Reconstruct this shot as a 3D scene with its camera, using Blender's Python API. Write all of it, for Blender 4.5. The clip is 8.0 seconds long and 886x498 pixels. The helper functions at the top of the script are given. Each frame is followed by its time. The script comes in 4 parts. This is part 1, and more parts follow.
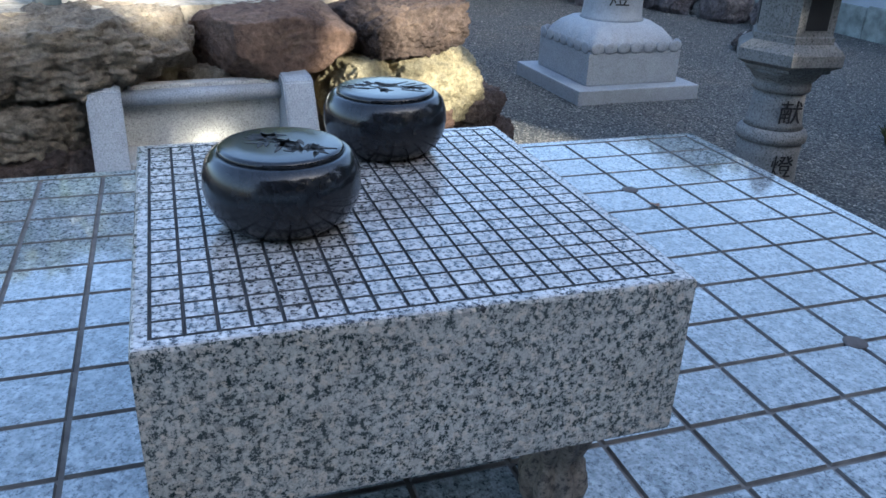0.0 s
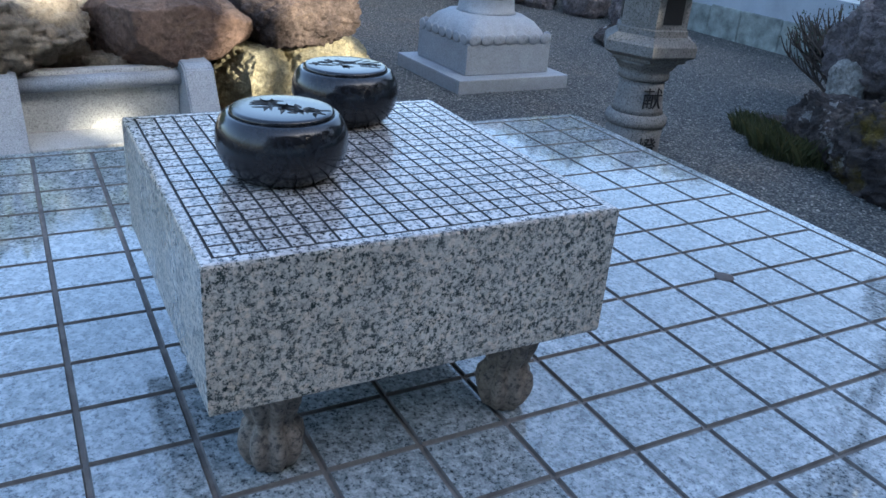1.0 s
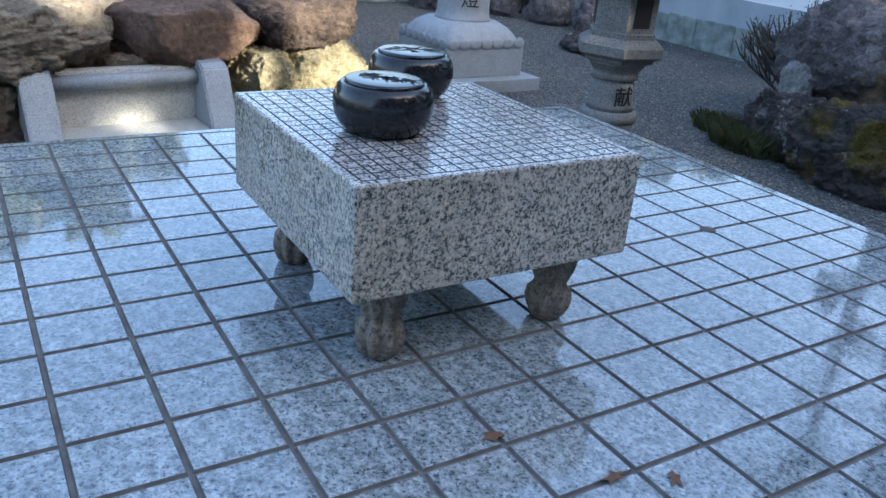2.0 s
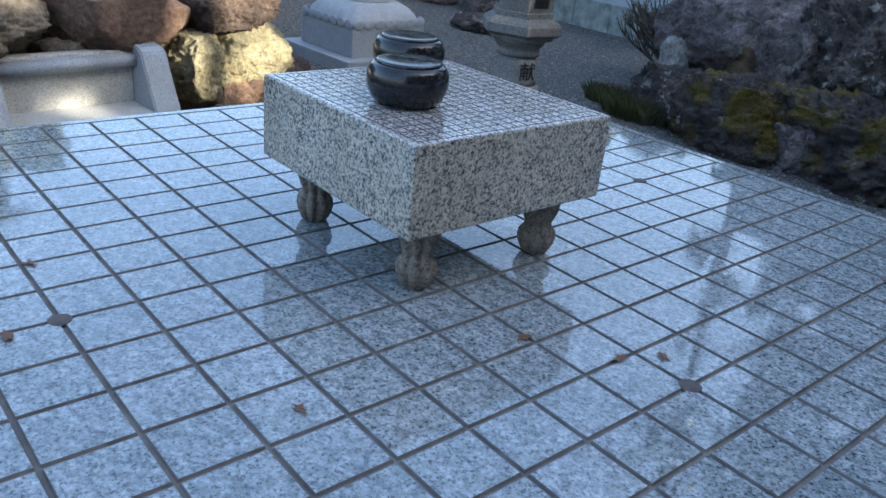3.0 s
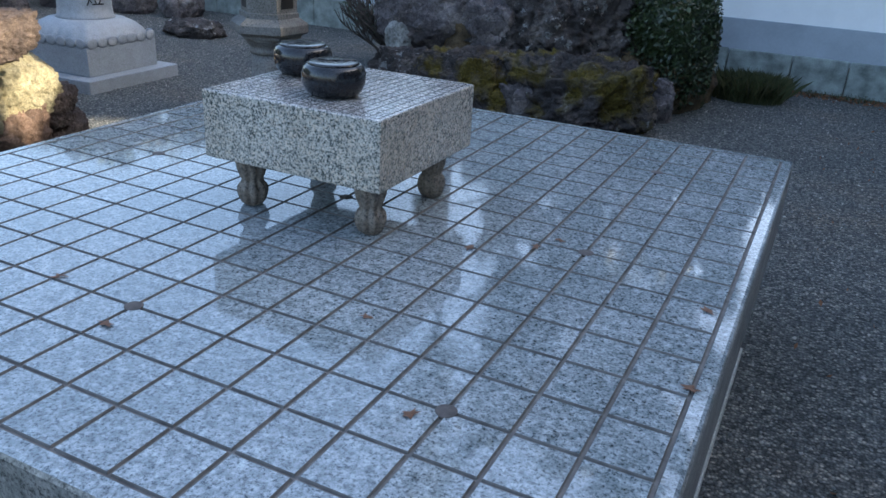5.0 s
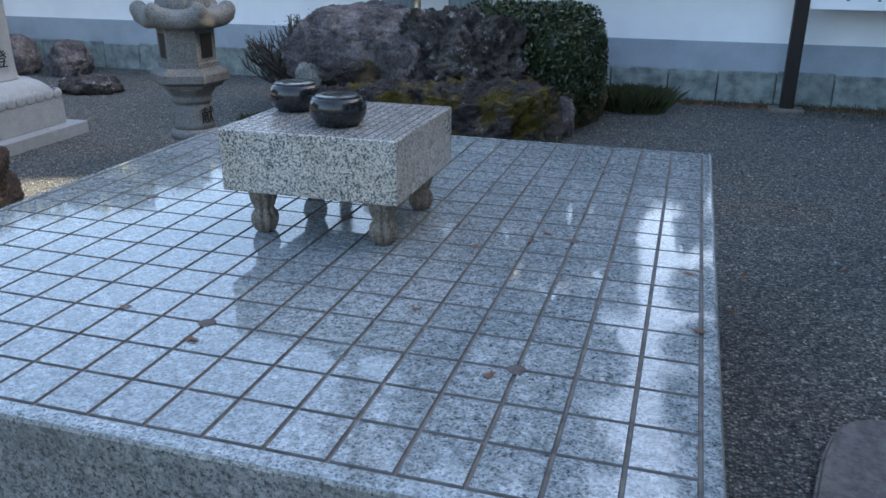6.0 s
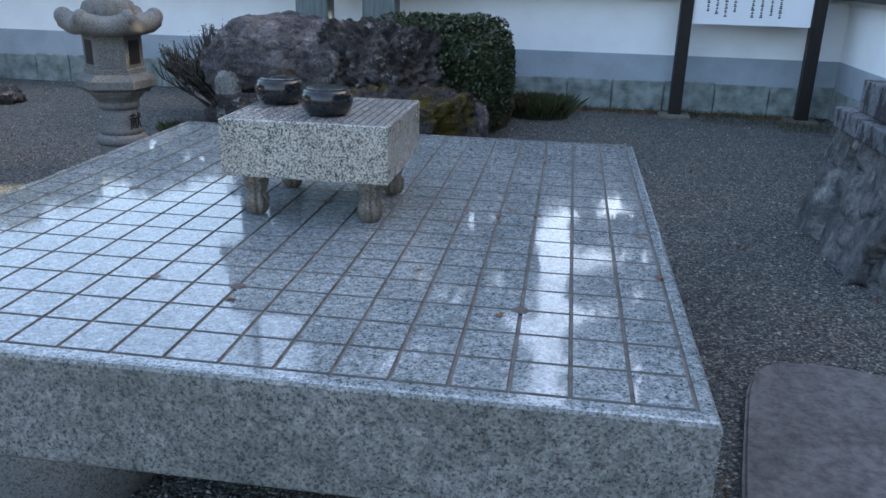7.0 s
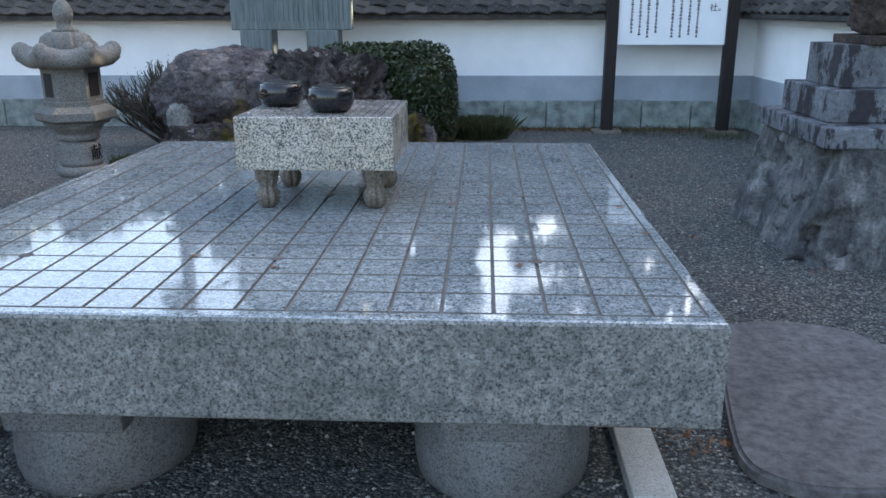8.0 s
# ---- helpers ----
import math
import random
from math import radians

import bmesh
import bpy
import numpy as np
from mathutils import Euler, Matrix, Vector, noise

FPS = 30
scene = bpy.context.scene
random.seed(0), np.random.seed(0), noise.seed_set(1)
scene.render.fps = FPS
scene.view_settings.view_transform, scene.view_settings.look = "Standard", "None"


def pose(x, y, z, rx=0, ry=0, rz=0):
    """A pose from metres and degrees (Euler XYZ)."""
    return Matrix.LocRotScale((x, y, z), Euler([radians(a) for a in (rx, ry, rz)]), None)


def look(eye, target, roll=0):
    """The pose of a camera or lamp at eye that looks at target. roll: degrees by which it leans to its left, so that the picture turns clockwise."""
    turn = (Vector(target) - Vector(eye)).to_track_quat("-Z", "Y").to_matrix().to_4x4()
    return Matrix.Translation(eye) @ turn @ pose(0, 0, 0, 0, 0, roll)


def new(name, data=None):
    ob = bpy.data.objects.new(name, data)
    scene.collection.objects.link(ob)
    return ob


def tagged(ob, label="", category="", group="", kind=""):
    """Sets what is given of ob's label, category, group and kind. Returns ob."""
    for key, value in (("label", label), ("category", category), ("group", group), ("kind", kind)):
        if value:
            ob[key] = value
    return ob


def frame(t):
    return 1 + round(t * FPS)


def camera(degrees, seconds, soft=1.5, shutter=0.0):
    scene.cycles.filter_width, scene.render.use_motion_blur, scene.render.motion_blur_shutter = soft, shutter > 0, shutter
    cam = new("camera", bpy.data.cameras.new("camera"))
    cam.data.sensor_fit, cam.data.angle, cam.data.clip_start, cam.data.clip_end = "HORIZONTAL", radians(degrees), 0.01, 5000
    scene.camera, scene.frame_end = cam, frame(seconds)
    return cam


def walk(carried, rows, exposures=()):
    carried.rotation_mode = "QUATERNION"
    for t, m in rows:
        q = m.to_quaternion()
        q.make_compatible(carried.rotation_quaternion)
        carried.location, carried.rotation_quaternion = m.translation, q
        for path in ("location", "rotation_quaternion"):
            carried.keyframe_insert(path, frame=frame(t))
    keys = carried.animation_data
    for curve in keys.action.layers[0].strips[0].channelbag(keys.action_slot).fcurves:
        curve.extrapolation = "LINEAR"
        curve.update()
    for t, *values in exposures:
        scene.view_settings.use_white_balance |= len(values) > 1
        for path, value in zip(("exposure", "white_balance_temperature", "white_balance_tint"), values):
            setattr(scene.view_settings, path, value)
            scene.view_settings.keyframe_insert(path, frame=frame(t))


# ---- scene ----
EXPOSURES = [(0, 2.36, 5700, 7), (1.5, 2.46, 5800, 7), (3.5, 2.34, 6040, 7), (5.0, 2.37, 6160, 7.5), (6.5, 2.50, 6450, 8), (7.5, 2.57, 6680, 9), (8.0, 2.76, 6880, 9)]
cam = camera(58.0, 8.0, soft=1.5)
PATH = [
    (0, (0.918, -0.243, 0.726), (-0.791, 0.358, -0.12), 2.4),
    (0.5, (0.957, -0.356, 0.734), (-0.672, 0.423, -0.125), 4.0),
    (1, (1.069, -0.449, 0.743), (-0.509, 0.446, -0.099), 4.8),
    (1.5, (1.194, -0.592, 0.738), (-0.377, 0.334, -0.083), 4.9),
    (3, (1.386, -1.198, 0.797), (0.04, 0.024, -0.036), 6.1),
    (3.5, (1.414, -1.398, 0.806), (0.204, -0.053, -0.046), 6.2),
    (4, (1.386, -1.565, 0.805), (0.27, -0.129, -0.027), 5.2),
    (4.5, (1.338, -1.737, 0.822), (0.365, -0.201, -0.01), 4.4),
    (5, (1.287, -1.995, 0.864), (0.504, -0.336, 0.067), 3.3),
    (6.5, (0.957, -2.593, 0.875), (0.545, -0.76, 0.189), 0.6),
    (7, (0.853, -2.801, 0.849), (0.579, -0.936, 0.179), 1.5),
    (7.5, (0.709, -2.978, 0.805), (0.484, -1.096, 0.166), -0.1),
    (8, (0.621, -3.145, 0.72), (0.522, -1.232, 0.145), -0.2),
]
walk(cam, [(t, look(eye, target, roll)) for t, eye, target, roll in PATH], EXPOSURES)

# ---- light: open shade under a clear low-sun sky ----
SUN_EL, SUN_AZ = radians(24), radians(28)
TO_SUN = Vector((math.cos(SUN_EL) * math.cos(SUN_AZ), math.cos(SUN_EL) * math.sin(SUN_AZ), math.sin(SUN_EL)))
world = bpy.data.worlds.new("sky")
scene.world = world
world.use_nodes = True
wn = world.node_tree.nodes
sky = wn.new("ShaderNodeTexSky")
sky.sky_type, sky.sun_disc = "NISHITA", False
sky.dust_density, sky.air_density = 4.5, 0.95
sky.sun_elevation, sky.sun_rotation = SUN_EL, math.pi / 2 - SUN_AZ
world.node_tree.links.new(sky.outputs[0], wn["Background"].inputs[0])
wn["Background"].inputs[1].default_value = 0.15
sun = new("sun", bpy.data.lights.new("sun", "SUN"))
sun.data.energy, sun.data.angle, sun.data.color = 4.5, radians(0.53), (1.0, 0.86, 0.66)
sun.matrix_world = look(TO_SUN * 20, (0, 0, 0))

# ---- helpers of this scene. Plan unit: ten squares of the carved grid across, 1.3 m ----
K = 1.3
GROUND = -0.53


def finish(bm, smooth=True):
    bmesh.ops.recalc_face_normals(bm, faces=bm.faces)
    for f in bm.faces:
        f.smooth = smooth
    return bm


def mesh_of(name, bm, mats, scale=K):
    me = bpy.data.meshes.new(name)
    bm.to_mesh(me)
    bm.free()
    if scale != 1:
        me.transform(Matrix.Scale(scale, 4))
    for m in mats if isinstance(mats, (list, tuple)) else [mats]:
        me.materials.append(m)
    return me


def raw_mesh(name, verts, faces, mats, smooth=False):
    me = bpy.data.meshes.new(name)
    me.from_pydata(verts, [], faces)
    me.transform(Matrix.Scale(K, 4))
    me.update()
    for m in mats if isinstance(mats, (list, tuple)) else [mats]:
        me.materials.append(m)
    if smooth:
        me.polygons.foreach_set("use_smooth", [True] * len(me.polygons))
    return me


def part(name, bm, mats, parent, label="", at=None):
    me = bm if isinstance(bm, bpy.types.Mesh) else mesh_of(name, bm, mats)
    ob = new(name, me)
    ob.parent = parent
    if at is not None:
        ob.location = Vector(at) * K
    return tagged(ob, label)


def thing(name, at, label, category, group="", kind="", turn=0.0):
    ob = new(name)
    ob.empty_display_size = 0.05
    ob.location = Vector(at) * K
    ob.rotation_euler = (0, 0, radians(turn))
    return tagged(ob, label, category, group, kind)


def single(name, bm, mats, at, label, category, group="", kind="", turn=0.0):
    me = bm if isinstance(bm, bpy.types.Mesh) else mesh_of(name, bm, mats)
    ob = new(name, me)
    ob.location = Vector(at) * K
    ob.rotation_euler = (0, 0, radians(turn))
    return tagged(ob, label, category, group, kind)


def box(bm, x0, x1, y0, y1, z0, z1, bevel=0.0, seg=2):
    r = bmesh.ops.create_cube(bm, size=1, matrix=Matrix.LocRotScale(((x0 + x1) / 2, (y0 + y1) / 2, (z0 + z1) / 2), None, (x1 - x0, y1 - y0, z1 - z0)))
    if bevel:
        es = list({e for v in r["verts"] for e in v.link_edges})
        bmesh.ops.bevel(bm, geom=es, offset=bevel, segments=seg, affect="EDGES", profile=0.5)
    return bm


def boxed(*a, bevel=0.004, seg=2, smooth=False):
    return finish(box(bmesh.new(), *a, bevel=bevel, seg=seg), smooth)


def lathe(profile, n=40, lobes=0, depth=0.0, lob_z=(0, 0), square=0):
    """Turned solid from (radius, z) pairs, open bottom up; lobes flute it between two heights."""
    bm = bmesh.new()
    rings = []
    for r, z in profile:
        ring = []
        for k in range(n):
            a = 2 * math.pi * k / n
            rr = r
            if lobes and lob_z[0] <= z <= lob_z[1]:
                rr = r * (1 - depth * (1 - abs(math.cos(lobes * a / 2))))
            if square:
                q = (abs(math.cos(a)) ** square + abs(math.sin(a)) ** square) ** (-1 / square)
                rr *= q
            ring.append(bm.verts.new((rr * math.cos(a), rr * math.sin(a), z)))
        rings.append(ring)
    for a, b in zip(rings, rings[1:]):
        for k in range(n):
            bm.faces.new((a[k], a[(k + 1) % n], b[(k + 1) % n], b[k]))
    bm.faces.new(rings[0][::-1])
    bm.faces.new(rings[-1])
    return finish(bm)


def prism(n, prof, turn=0.0):
    """Stack of regular n-gons from (radius, z) pairs, flat sides."""
    bm = bmesh.new()
    rings = [[bm.verts.new((r * math.cos(2 * math.pi * k / n + turn), r * math.sin(2 * math.pi * k / n + turn), z)) for k in range(n)] for r, z in prof]
    for a, b in zip(rings, rings[1:]):
        for k in range(n):
            bm.faces.new((a[k], a[(k + 1) % n], b[(k + 1) % n], b[k]))
    bm.faces.new(rings[0][::-1])
    bm.faces.new(rings[-1])
    return finish(bm, False)


def rock(size, seed, rough=0.16, sub=4, boxy=0.5, fine=0.035, cuts=18):
    """A broken, faceted boulder about the origin, of the given full sizes."""
    rg = random.Random(seed * 31 + 5)
    planes = []
    for k in range(cuts):
        nrm = Vector((rg.gauss(0, 1), rg.gauss(0, 1), rg.gauss(0, 1))).normalized()
        planes.append((nrm, rg.uniform(0.84, 1.02) + 0.22 * boxy))
    n = {3: 10, 4: 24, 5: 42}[sub]
    off = Vector((seed * 7.13, seed * 3.71, seed * 5.37))
    keep = 0.30 + 0.56 * boxy
    skew = Matrix.Rotation(rg.uniform(-0.10, 0.10), 3, "X") @ Matrix.Rotation(rg.uniform(-0.08, 0.08), 3, "Z")
    bm = bmesh.new()
    seen = {}

    def vert(p):
        key = tuple(round(x * 1000) for x in p)
        if key not in seen:
            seen[key] = bm.verts.new(p)
        return seen[key]
    for ax in range(3):
        for s in (-1, 1):
            for i in range(n):
                for j in range(n):
                    q = []
                    for u, w in ((i, j), (i + 1, j), (i + 1, j + 1), (i, j + 1)):
                        p = [0.0, 0.0, 0.0]
                        p[ax], p[(ax + 1) % 3], p[(ax + 2) % 3] = s, 2 * u / n - 1, 2 * w / n - 1
                        q.append(vert(p))
                    bm.faces.new(q)
    h = Vector(size) / 2
    ref = max(size)
    for v in bm.verts:
        c = v.co.normalized()
        p = v.co * keep + c * (1.16 * (1 - keep))
        for nrm, d in planes:
            over = p.dot(nrm) - d
            if over > 0:
                p -= nrm * (over * 0.96)
        p = skew @ p
        w = Vector((p.x * h.x, p.y * h.y, p.z * h.z))
        a = w / ref * 2.2 + off
        d = noise.noise(a * 1.6) * rough * 0.55 + noise.noise(a * 3.4) * rough * 0.4
        crack = max(0.0, 0.12 - abs(noise.noise(a * 2.3 + off))) * fine * 9
        cell, pts = noise.voronoi(a * 5.0)
        f = noise.noise(a * 8) * fine * 1.2 + abs(noise.noise(a * 15)) * fine * 1.3 + noise.noise(a * 30) * fine * 0.9
        f += fine * (0.42 * math.sin(pts[0].dot(off + Vector((9, 5, 7)))) + max(0.0, 0.10 - (cell[1] - cell[0])) * 3.0)
        v.co = w + c * ref * 0.5 * (d - crack - f)
    return finish(bm)


def tube(bm, pts, r0, r1, n=6):
    rings = []
    for i, p in enumerate(pts):
        p = Vector(p)
        d = (Vector(pts[min(i + 1, len(pts) - 1)]) - Vector(pts[max(i - 1, 0)])).normalized()
        s = d.orthogonal().normalized()
        u = d.cross(s)
        r = r0 + (r1 - r0) * i / (len(pts) - 1)
        rings.append([bm.verts.new(p + s * (r * math.cos(2 * math.pi * k / n)) + u * (r * math.sin(2 * math.pi * k / n))) for k in range(n)])
    for a, b in zip(rings, rings[1:]):
        for k in range(n):
            bm.faces.new((a[k], a[(k + 1) % n], b[(k + 1) % n], b[k]))
    bm.faces.new(rings[-1])
    bm.faces.new(rings[0][::-1])
    return bm


def leaf_cloud(name, pts, size, mat, rng, wide=0.55):
    """Many small folded leaves, one at each point."""
    n = len(pts)
    P = np.asarray(pts, float)
    a = rng.normal(size=(n, 3))
    a /= np.linalg.norm(a, axis=1)[:, None]
    b = np.cross(a, rng.normal(size=(n, 3)))
    b /= np.linalg.norm(b, axis=1)[:, None]
    c = np.cross(a, b)
    s = (size * rng.uniform(0.6, 1.35, n))[:, None]
    v = np.stack([P - a * s, P + b * s * wide + c * s * 0.15, P + a * s, P - b * s * wide + c * s * 0.15], 1).reshape(-1, 3)
    f = [(4 * i, 4 * i + 1, 4 * i + 2) for i in range(n)] + [(4 * i, 4 * i + 2, 4 * i + 3) for i in range(n)]
    return raw_mesh(name, v.tolist(), f, mat)


# ---- materials ----
def mat(name, rough=0.6, metal=0.0, spec=0.5):
    m = bpy.data.materials.new(name)
    m.use_nodes = True
    nt = m.node_tree
    b = nt.nodes["Principled BSDF"]
    b.inputs["Roughness"].default_value, b.inputs["Metallic"].default_value = rough, metal
    b.inputs["Specular IOR Level"].default_value = spec
    co = nt.nodes.new("ShaderNodeTexCoord").outputs["Object"]
    return m, nt, b, co


def tex(nt, co, scale, detail=4.0, kind="Noise", rough=0.55, stretch=None):
    if stretch:
        mp = nt.nodes.new("ShaderNodeMapping")
        mp.inputs["Scale"].default_value = stretch
        nt.links.new(co, mp.inputs[0])
        co = mp.outputs[0]
    t = nt.nodes.new("ShaderNodeTex" + kind)
    t.inputs["Scale"].default_value = scale
    if kind == "Noise":
        t.inputs["Detail"].default_value, t.inputs["Roughness"].default_value = detail, rough
    nt.links.new(co, t.inputs["Vector"])
    return t


def ramp(nt, fac, stops, const=False):
    r = nt.nodes.new("ShaderNodeValToRGB")
    r.color_ramp.interpolation = "CONSTANT" if const else "LINEAR"
    el = r.color_ramp.elements
    while len(el) < len(stops):
        el.new(0.5)
    for e, (p, c) in zip(el, stops):
        e.position = p
        e.color = (*c, 1) if len(c) == 3 else c
    nt.links.new(fac, r.inputs[0])
    return r.outputs[0]


def mix(nt, fac, a, b, mode="MIX"):
    m = nt.nodes.new("ShaderNodeMix")
    m.data_type, m.blend_type = "RGBA", mode
    for sock, v in ((m.inputs[0], fac), (m.inputs[6], a), (m.inputs[7], b)):
        if isinstance(v, (int, float)):
            sock.default_value = v
        elif isinstance(v, tuple):
            sock.default_value = (*v, 1)
        else:
            nt.links.new(v, sock)
    return m.outputs[2]


def bump(nt, b, height, strength=0.3, dist=0.01):
    n = nt.nodes.new("ShaderNodeBump")
    n.inputs["Strength"].default_value, n.inputs["Distance"].default_value = strength, dist
    nt.links.new(height, n.inputs["Height"])
    nt.links.new(n.outputs[0], b.inputs["Normal"])


def g(v):
    return (v, v, v)


def granite(name, light, mid, dark, scale, rough, stain=(0.75, 0.75, 0.7), bumpy=0.0, dark_at=0.40, rough_var=0.1, warm=(1.0, 1.0, 1.0), speck=0.85, mottle=0.0):
    """Crystalline stone: pale and grey grains with dark mica, broad stains over them."""
    m, nt, b, co = mat(name, rough)
    n1 = tex(nt, co, scale, 3.0, rough=0.75)
    c = ramp(nt, n1.outputs[0], [(dark_at - 0.03, dark), (dark_at + 0.015, mid), (0.53, light), (0.66, tuple(min(1, v * 1.25) for v in light))])
    v = tex(nt, co, scale * 0.9, kind="Voronoi")
    sep = nt.nodes.new("ShaderNodeSeparateColor")
    nt.links.new(v.outputs["Color"], sep.inputs[0])
    c = mix(nt, speck, c, ramp(nt, sep.outputs[0], [(0.0, g(0.5)), (0.2, g(0.85)), (0.55, g(1.0)), (1.0, warm)]), "MULTIPLY")
    n3 = tex(nt, co, 2.6, 7.0, rough=0.65)
    c = mix(nt, 0.85, c, ramp(nt, n3.outputs[0], [(0.40, g(1.0)), (0.66, stain)]), "MULTIPLY")
    n5 = tex(nt, co, 14.0, 5.0, rough=0.7)
    c = mix(nt, 0.5, c, ramp(nt, n5.outputs[0], [(0.35, g(0.78)), (0.62, g(1.1))]), "MULTIPLY")
    if mottle:
        n6 = tex(nt, co, 42, 3.0, rough=0.6)
        c = mix(nt, mottle, c, ramp(nt, n6.outputs[0], [(0.36, (0.55, 0.59, 0.60)), (0.5, g(0.92)), (0.66, g(1.3))]), "MULTIPLY")
    nt.links.new(c, b.inputs["Base Color"])
    n4 = tex(nt, co, 7.0, 6.0, rough=0.65)
    rr = ramp(nt, n4.outputs[0], [(0.35, g(max(0.02, rough - rough_var))), (0.7, g(rough + rough_var))])
    nt.links.new(rr, b.inputs["Roughness"])
    if bumpy:
        bump(nt, b, n1.outputs[0], bumpy, 0.004)
    return m


def rocky(name, cols, scale=6.0, rough=0.85, patch=None, patch_at=(0.52, 0.62), moss=None, moss_at=(0.5, 0.62), strength=0.7, streak=None, facet=0.3, crack=0.15):
    m, nt, b, co = mat(name, rough, spec=0.3)
    n1 = tex(nt, co, scale, 8.0, rough=0.65, stretch=streak)
    c = ramp(nt, n1.outputs[0], [(0.25 + 0.5 * i / (len(cols) - 1), k) for i, k in enumerate(cols)])
    n2 = tex(nt, co, scale * 9, 6.0, rough=0.75)
    c = mix(nt, 0.8, c, ramp(nt, n2.outputs[0], [(0.32, g(0.35)), (0.5, g(0.95)), (0.68, g(1.45))]), "MULTIPLY")
    wob = nt.nodes.new("ShaderNodeVectorMath")
    wob.operation = "MULTIPLY_ADD"
    nt.links.new(n1.outputs["Color"], wob.inputs[0])
    wob.inputs[1].default_value = (0.16, 0.16, 0.16)
    nt.links.new(co, wob.inputs[2])
    fv = tex(nt, wob.outputs[0], scale * 2.6, kind="Voronoi", stretch=streak)
    sp = nt.nodes.new("ShaderNodeSeparateColor")
    nt.links.new(fv.outputs["Color"], sp.inputs[0])
    c = mix(nt, facet, c, ramp(nt, sp.outputs[0], [(0.0, g(0.55)), (0.5, g(0.95)), (1.0, (1.4, 1.34, 1.28))]), "MULTIPLY")
    ev = tex(nt, wob.outputs[0], scale * 2.6, kind="Voronoi", stretch=streak)
    ev.feature = "DISTANCE_TO_EDGE"
    c = mix(nt, crack, c, ramp(nt, ev.outputs["Distance"], [(0.0, g(0.25)), (0.05, g(1.0))]), "MULTIPLY")
    if patch:
        n3 = tex(nt, co, scale * 1.7, 6.0, rough=0.7, stretch=streak)
        c = mix(nt, ramp(nt, n3.outputs[0], [(patch_at[0], g(0)), (patch_at[1], g(0.85))]), c, patch)
    if moss:
        n5 = tex(nt, co, scale * 0.8, 5.0)
        n6 = tex(nt, co, 60, 3.0)
        mc = ramp(nt, n6.outputs[0], [(0.3, tuple(v * 0.5 for v in moss)), (0.7, tuple(v * 1.3 for v in moss))])
        c = mix(nt, ramp(nt, n5.outputs[0], [(moss_at[0], g(0)), (moss_at[1], g(1))]), c, mc)
    nt.links.new(c, b.inputs["Base Color"])
    n4 = tex(nt, co, scale * 5, 10.0, rough=0.75)
    hh = mix(nt, crack * 0.5, n4.outputs[0], ramp(nt, ev.outputs["Distance"], [(0.0, g(0)), (0.12, g(0.6))]))
    bump(nt, b, hh, min(1.0, strength * 1.35), 0.07)
    return m


def plain(name, col, rough=0.7, var=0.25, scale=8.0, strength=0.1, streak=None):
    m, nt, b, co = mat(name, rough, spec=0.35)
    n1 = tex(nt, co, scale, 7.0, stretch=streak)
    n2 = tex(nt, co, scale * 14, 3.0, stretch=streak)
    lo, hi = tuple(v * (1 - var) for v in col), tuple(min(1, v * (1 + var * 0.6)) for v in col)
    c = ramp(nt, n1.outputs[0], [(0.3, lo), (0.65, hi)])
    c = mix(nt, 0.5, c, ramp(nt, n2.outputs[0], [(0.35, g(1 - var * 0.7)), (0.65, g(1.0))]), "MULTIPLY")
    nt.links.new(c, b.inputs["Base Color"])
    bump(nt, b, n2.outputs[0], strength, 0.01)
    return m


def leafy(name, cols, rough=0.5):
    m, nt, b, co = mat(name, rough)
    rnd = nt.nodes.new("ShaderNodeNewGeometry").outputs["Random Per Island"]
    c = ramp(nt, rnd, [(i / max(1, len(cols) - 1), k) for i, k in enumerate(cols)])
    nt.links.new(c, b.inputs["Base Color"])
    return m


SLAB_TOP = granite("polished_grey_granite", (0.325, 0.35, 0.36), (0.21, 0.235, 0.245), (0.06, 0.073, 0.082), 150, 0.065, stain=(0.70, 0.75, 0.76), rough_var=0.035, mottle=0.75)
SLAB_TOP.node_tree.nodes["Principled BSDF"].inputs["Specular IOR Level"].default_value = 1.0
SLAB_SIDE = granite("sawn_grey_granite", (0.255, 0.25, 0.237), (0.145, 0.145, 0.139), (0.028, 0.03, 0.03), 140, 0.42, stain=(0.62, 0.64, 0.60), bumpy=0.12, mottle=0.6)
GROOVE = plain("dirty_groove", (0.15, 0.14, 0.13), 0.85, 0.35, 30)
BOARD_SIDE = granite("coarse_speckled_granite", (0.46, 0.43, 0.385), (0.285, 0.29, 0.272), (0.034, 0.046, 0.043), 172, 0.3, stain=(0.86, 0.82, 0.76), dark_at=0.448, warm=(1.18, 1.05, 0.95))
BOARD_TOP = granite("worn_speckled_granite", (0.47, 0.445, 0.42), (0.30, 0.285, 0.275), (0.04, 0.04, 0.042), 150, 0.2, stain=(0.80, 0.74, 0.70), dark_at=0.435, mottle=0.5)
BOARD_GROOVE = plain("black_groove", (0.068, 0.066, 0.066), 0.8, 0.4, 40)
CHIP = plain("dark_chip", (0.06, 0.055, 0.055), 0.8, 0.4, 40)
STAR = plain("star_stone", (0.10, 0.085, 0.078), 0.75, 0.4, 40)
LEG_STONE = granite("weathered_brown_stone", (0.22, 0.185, 0.15), (0.14, 0.12, 0.10), (0.05, 0.043, 0.037), 120, 0.6, stain=(0.5, 0.46, 0.42), bumpy=0.4)
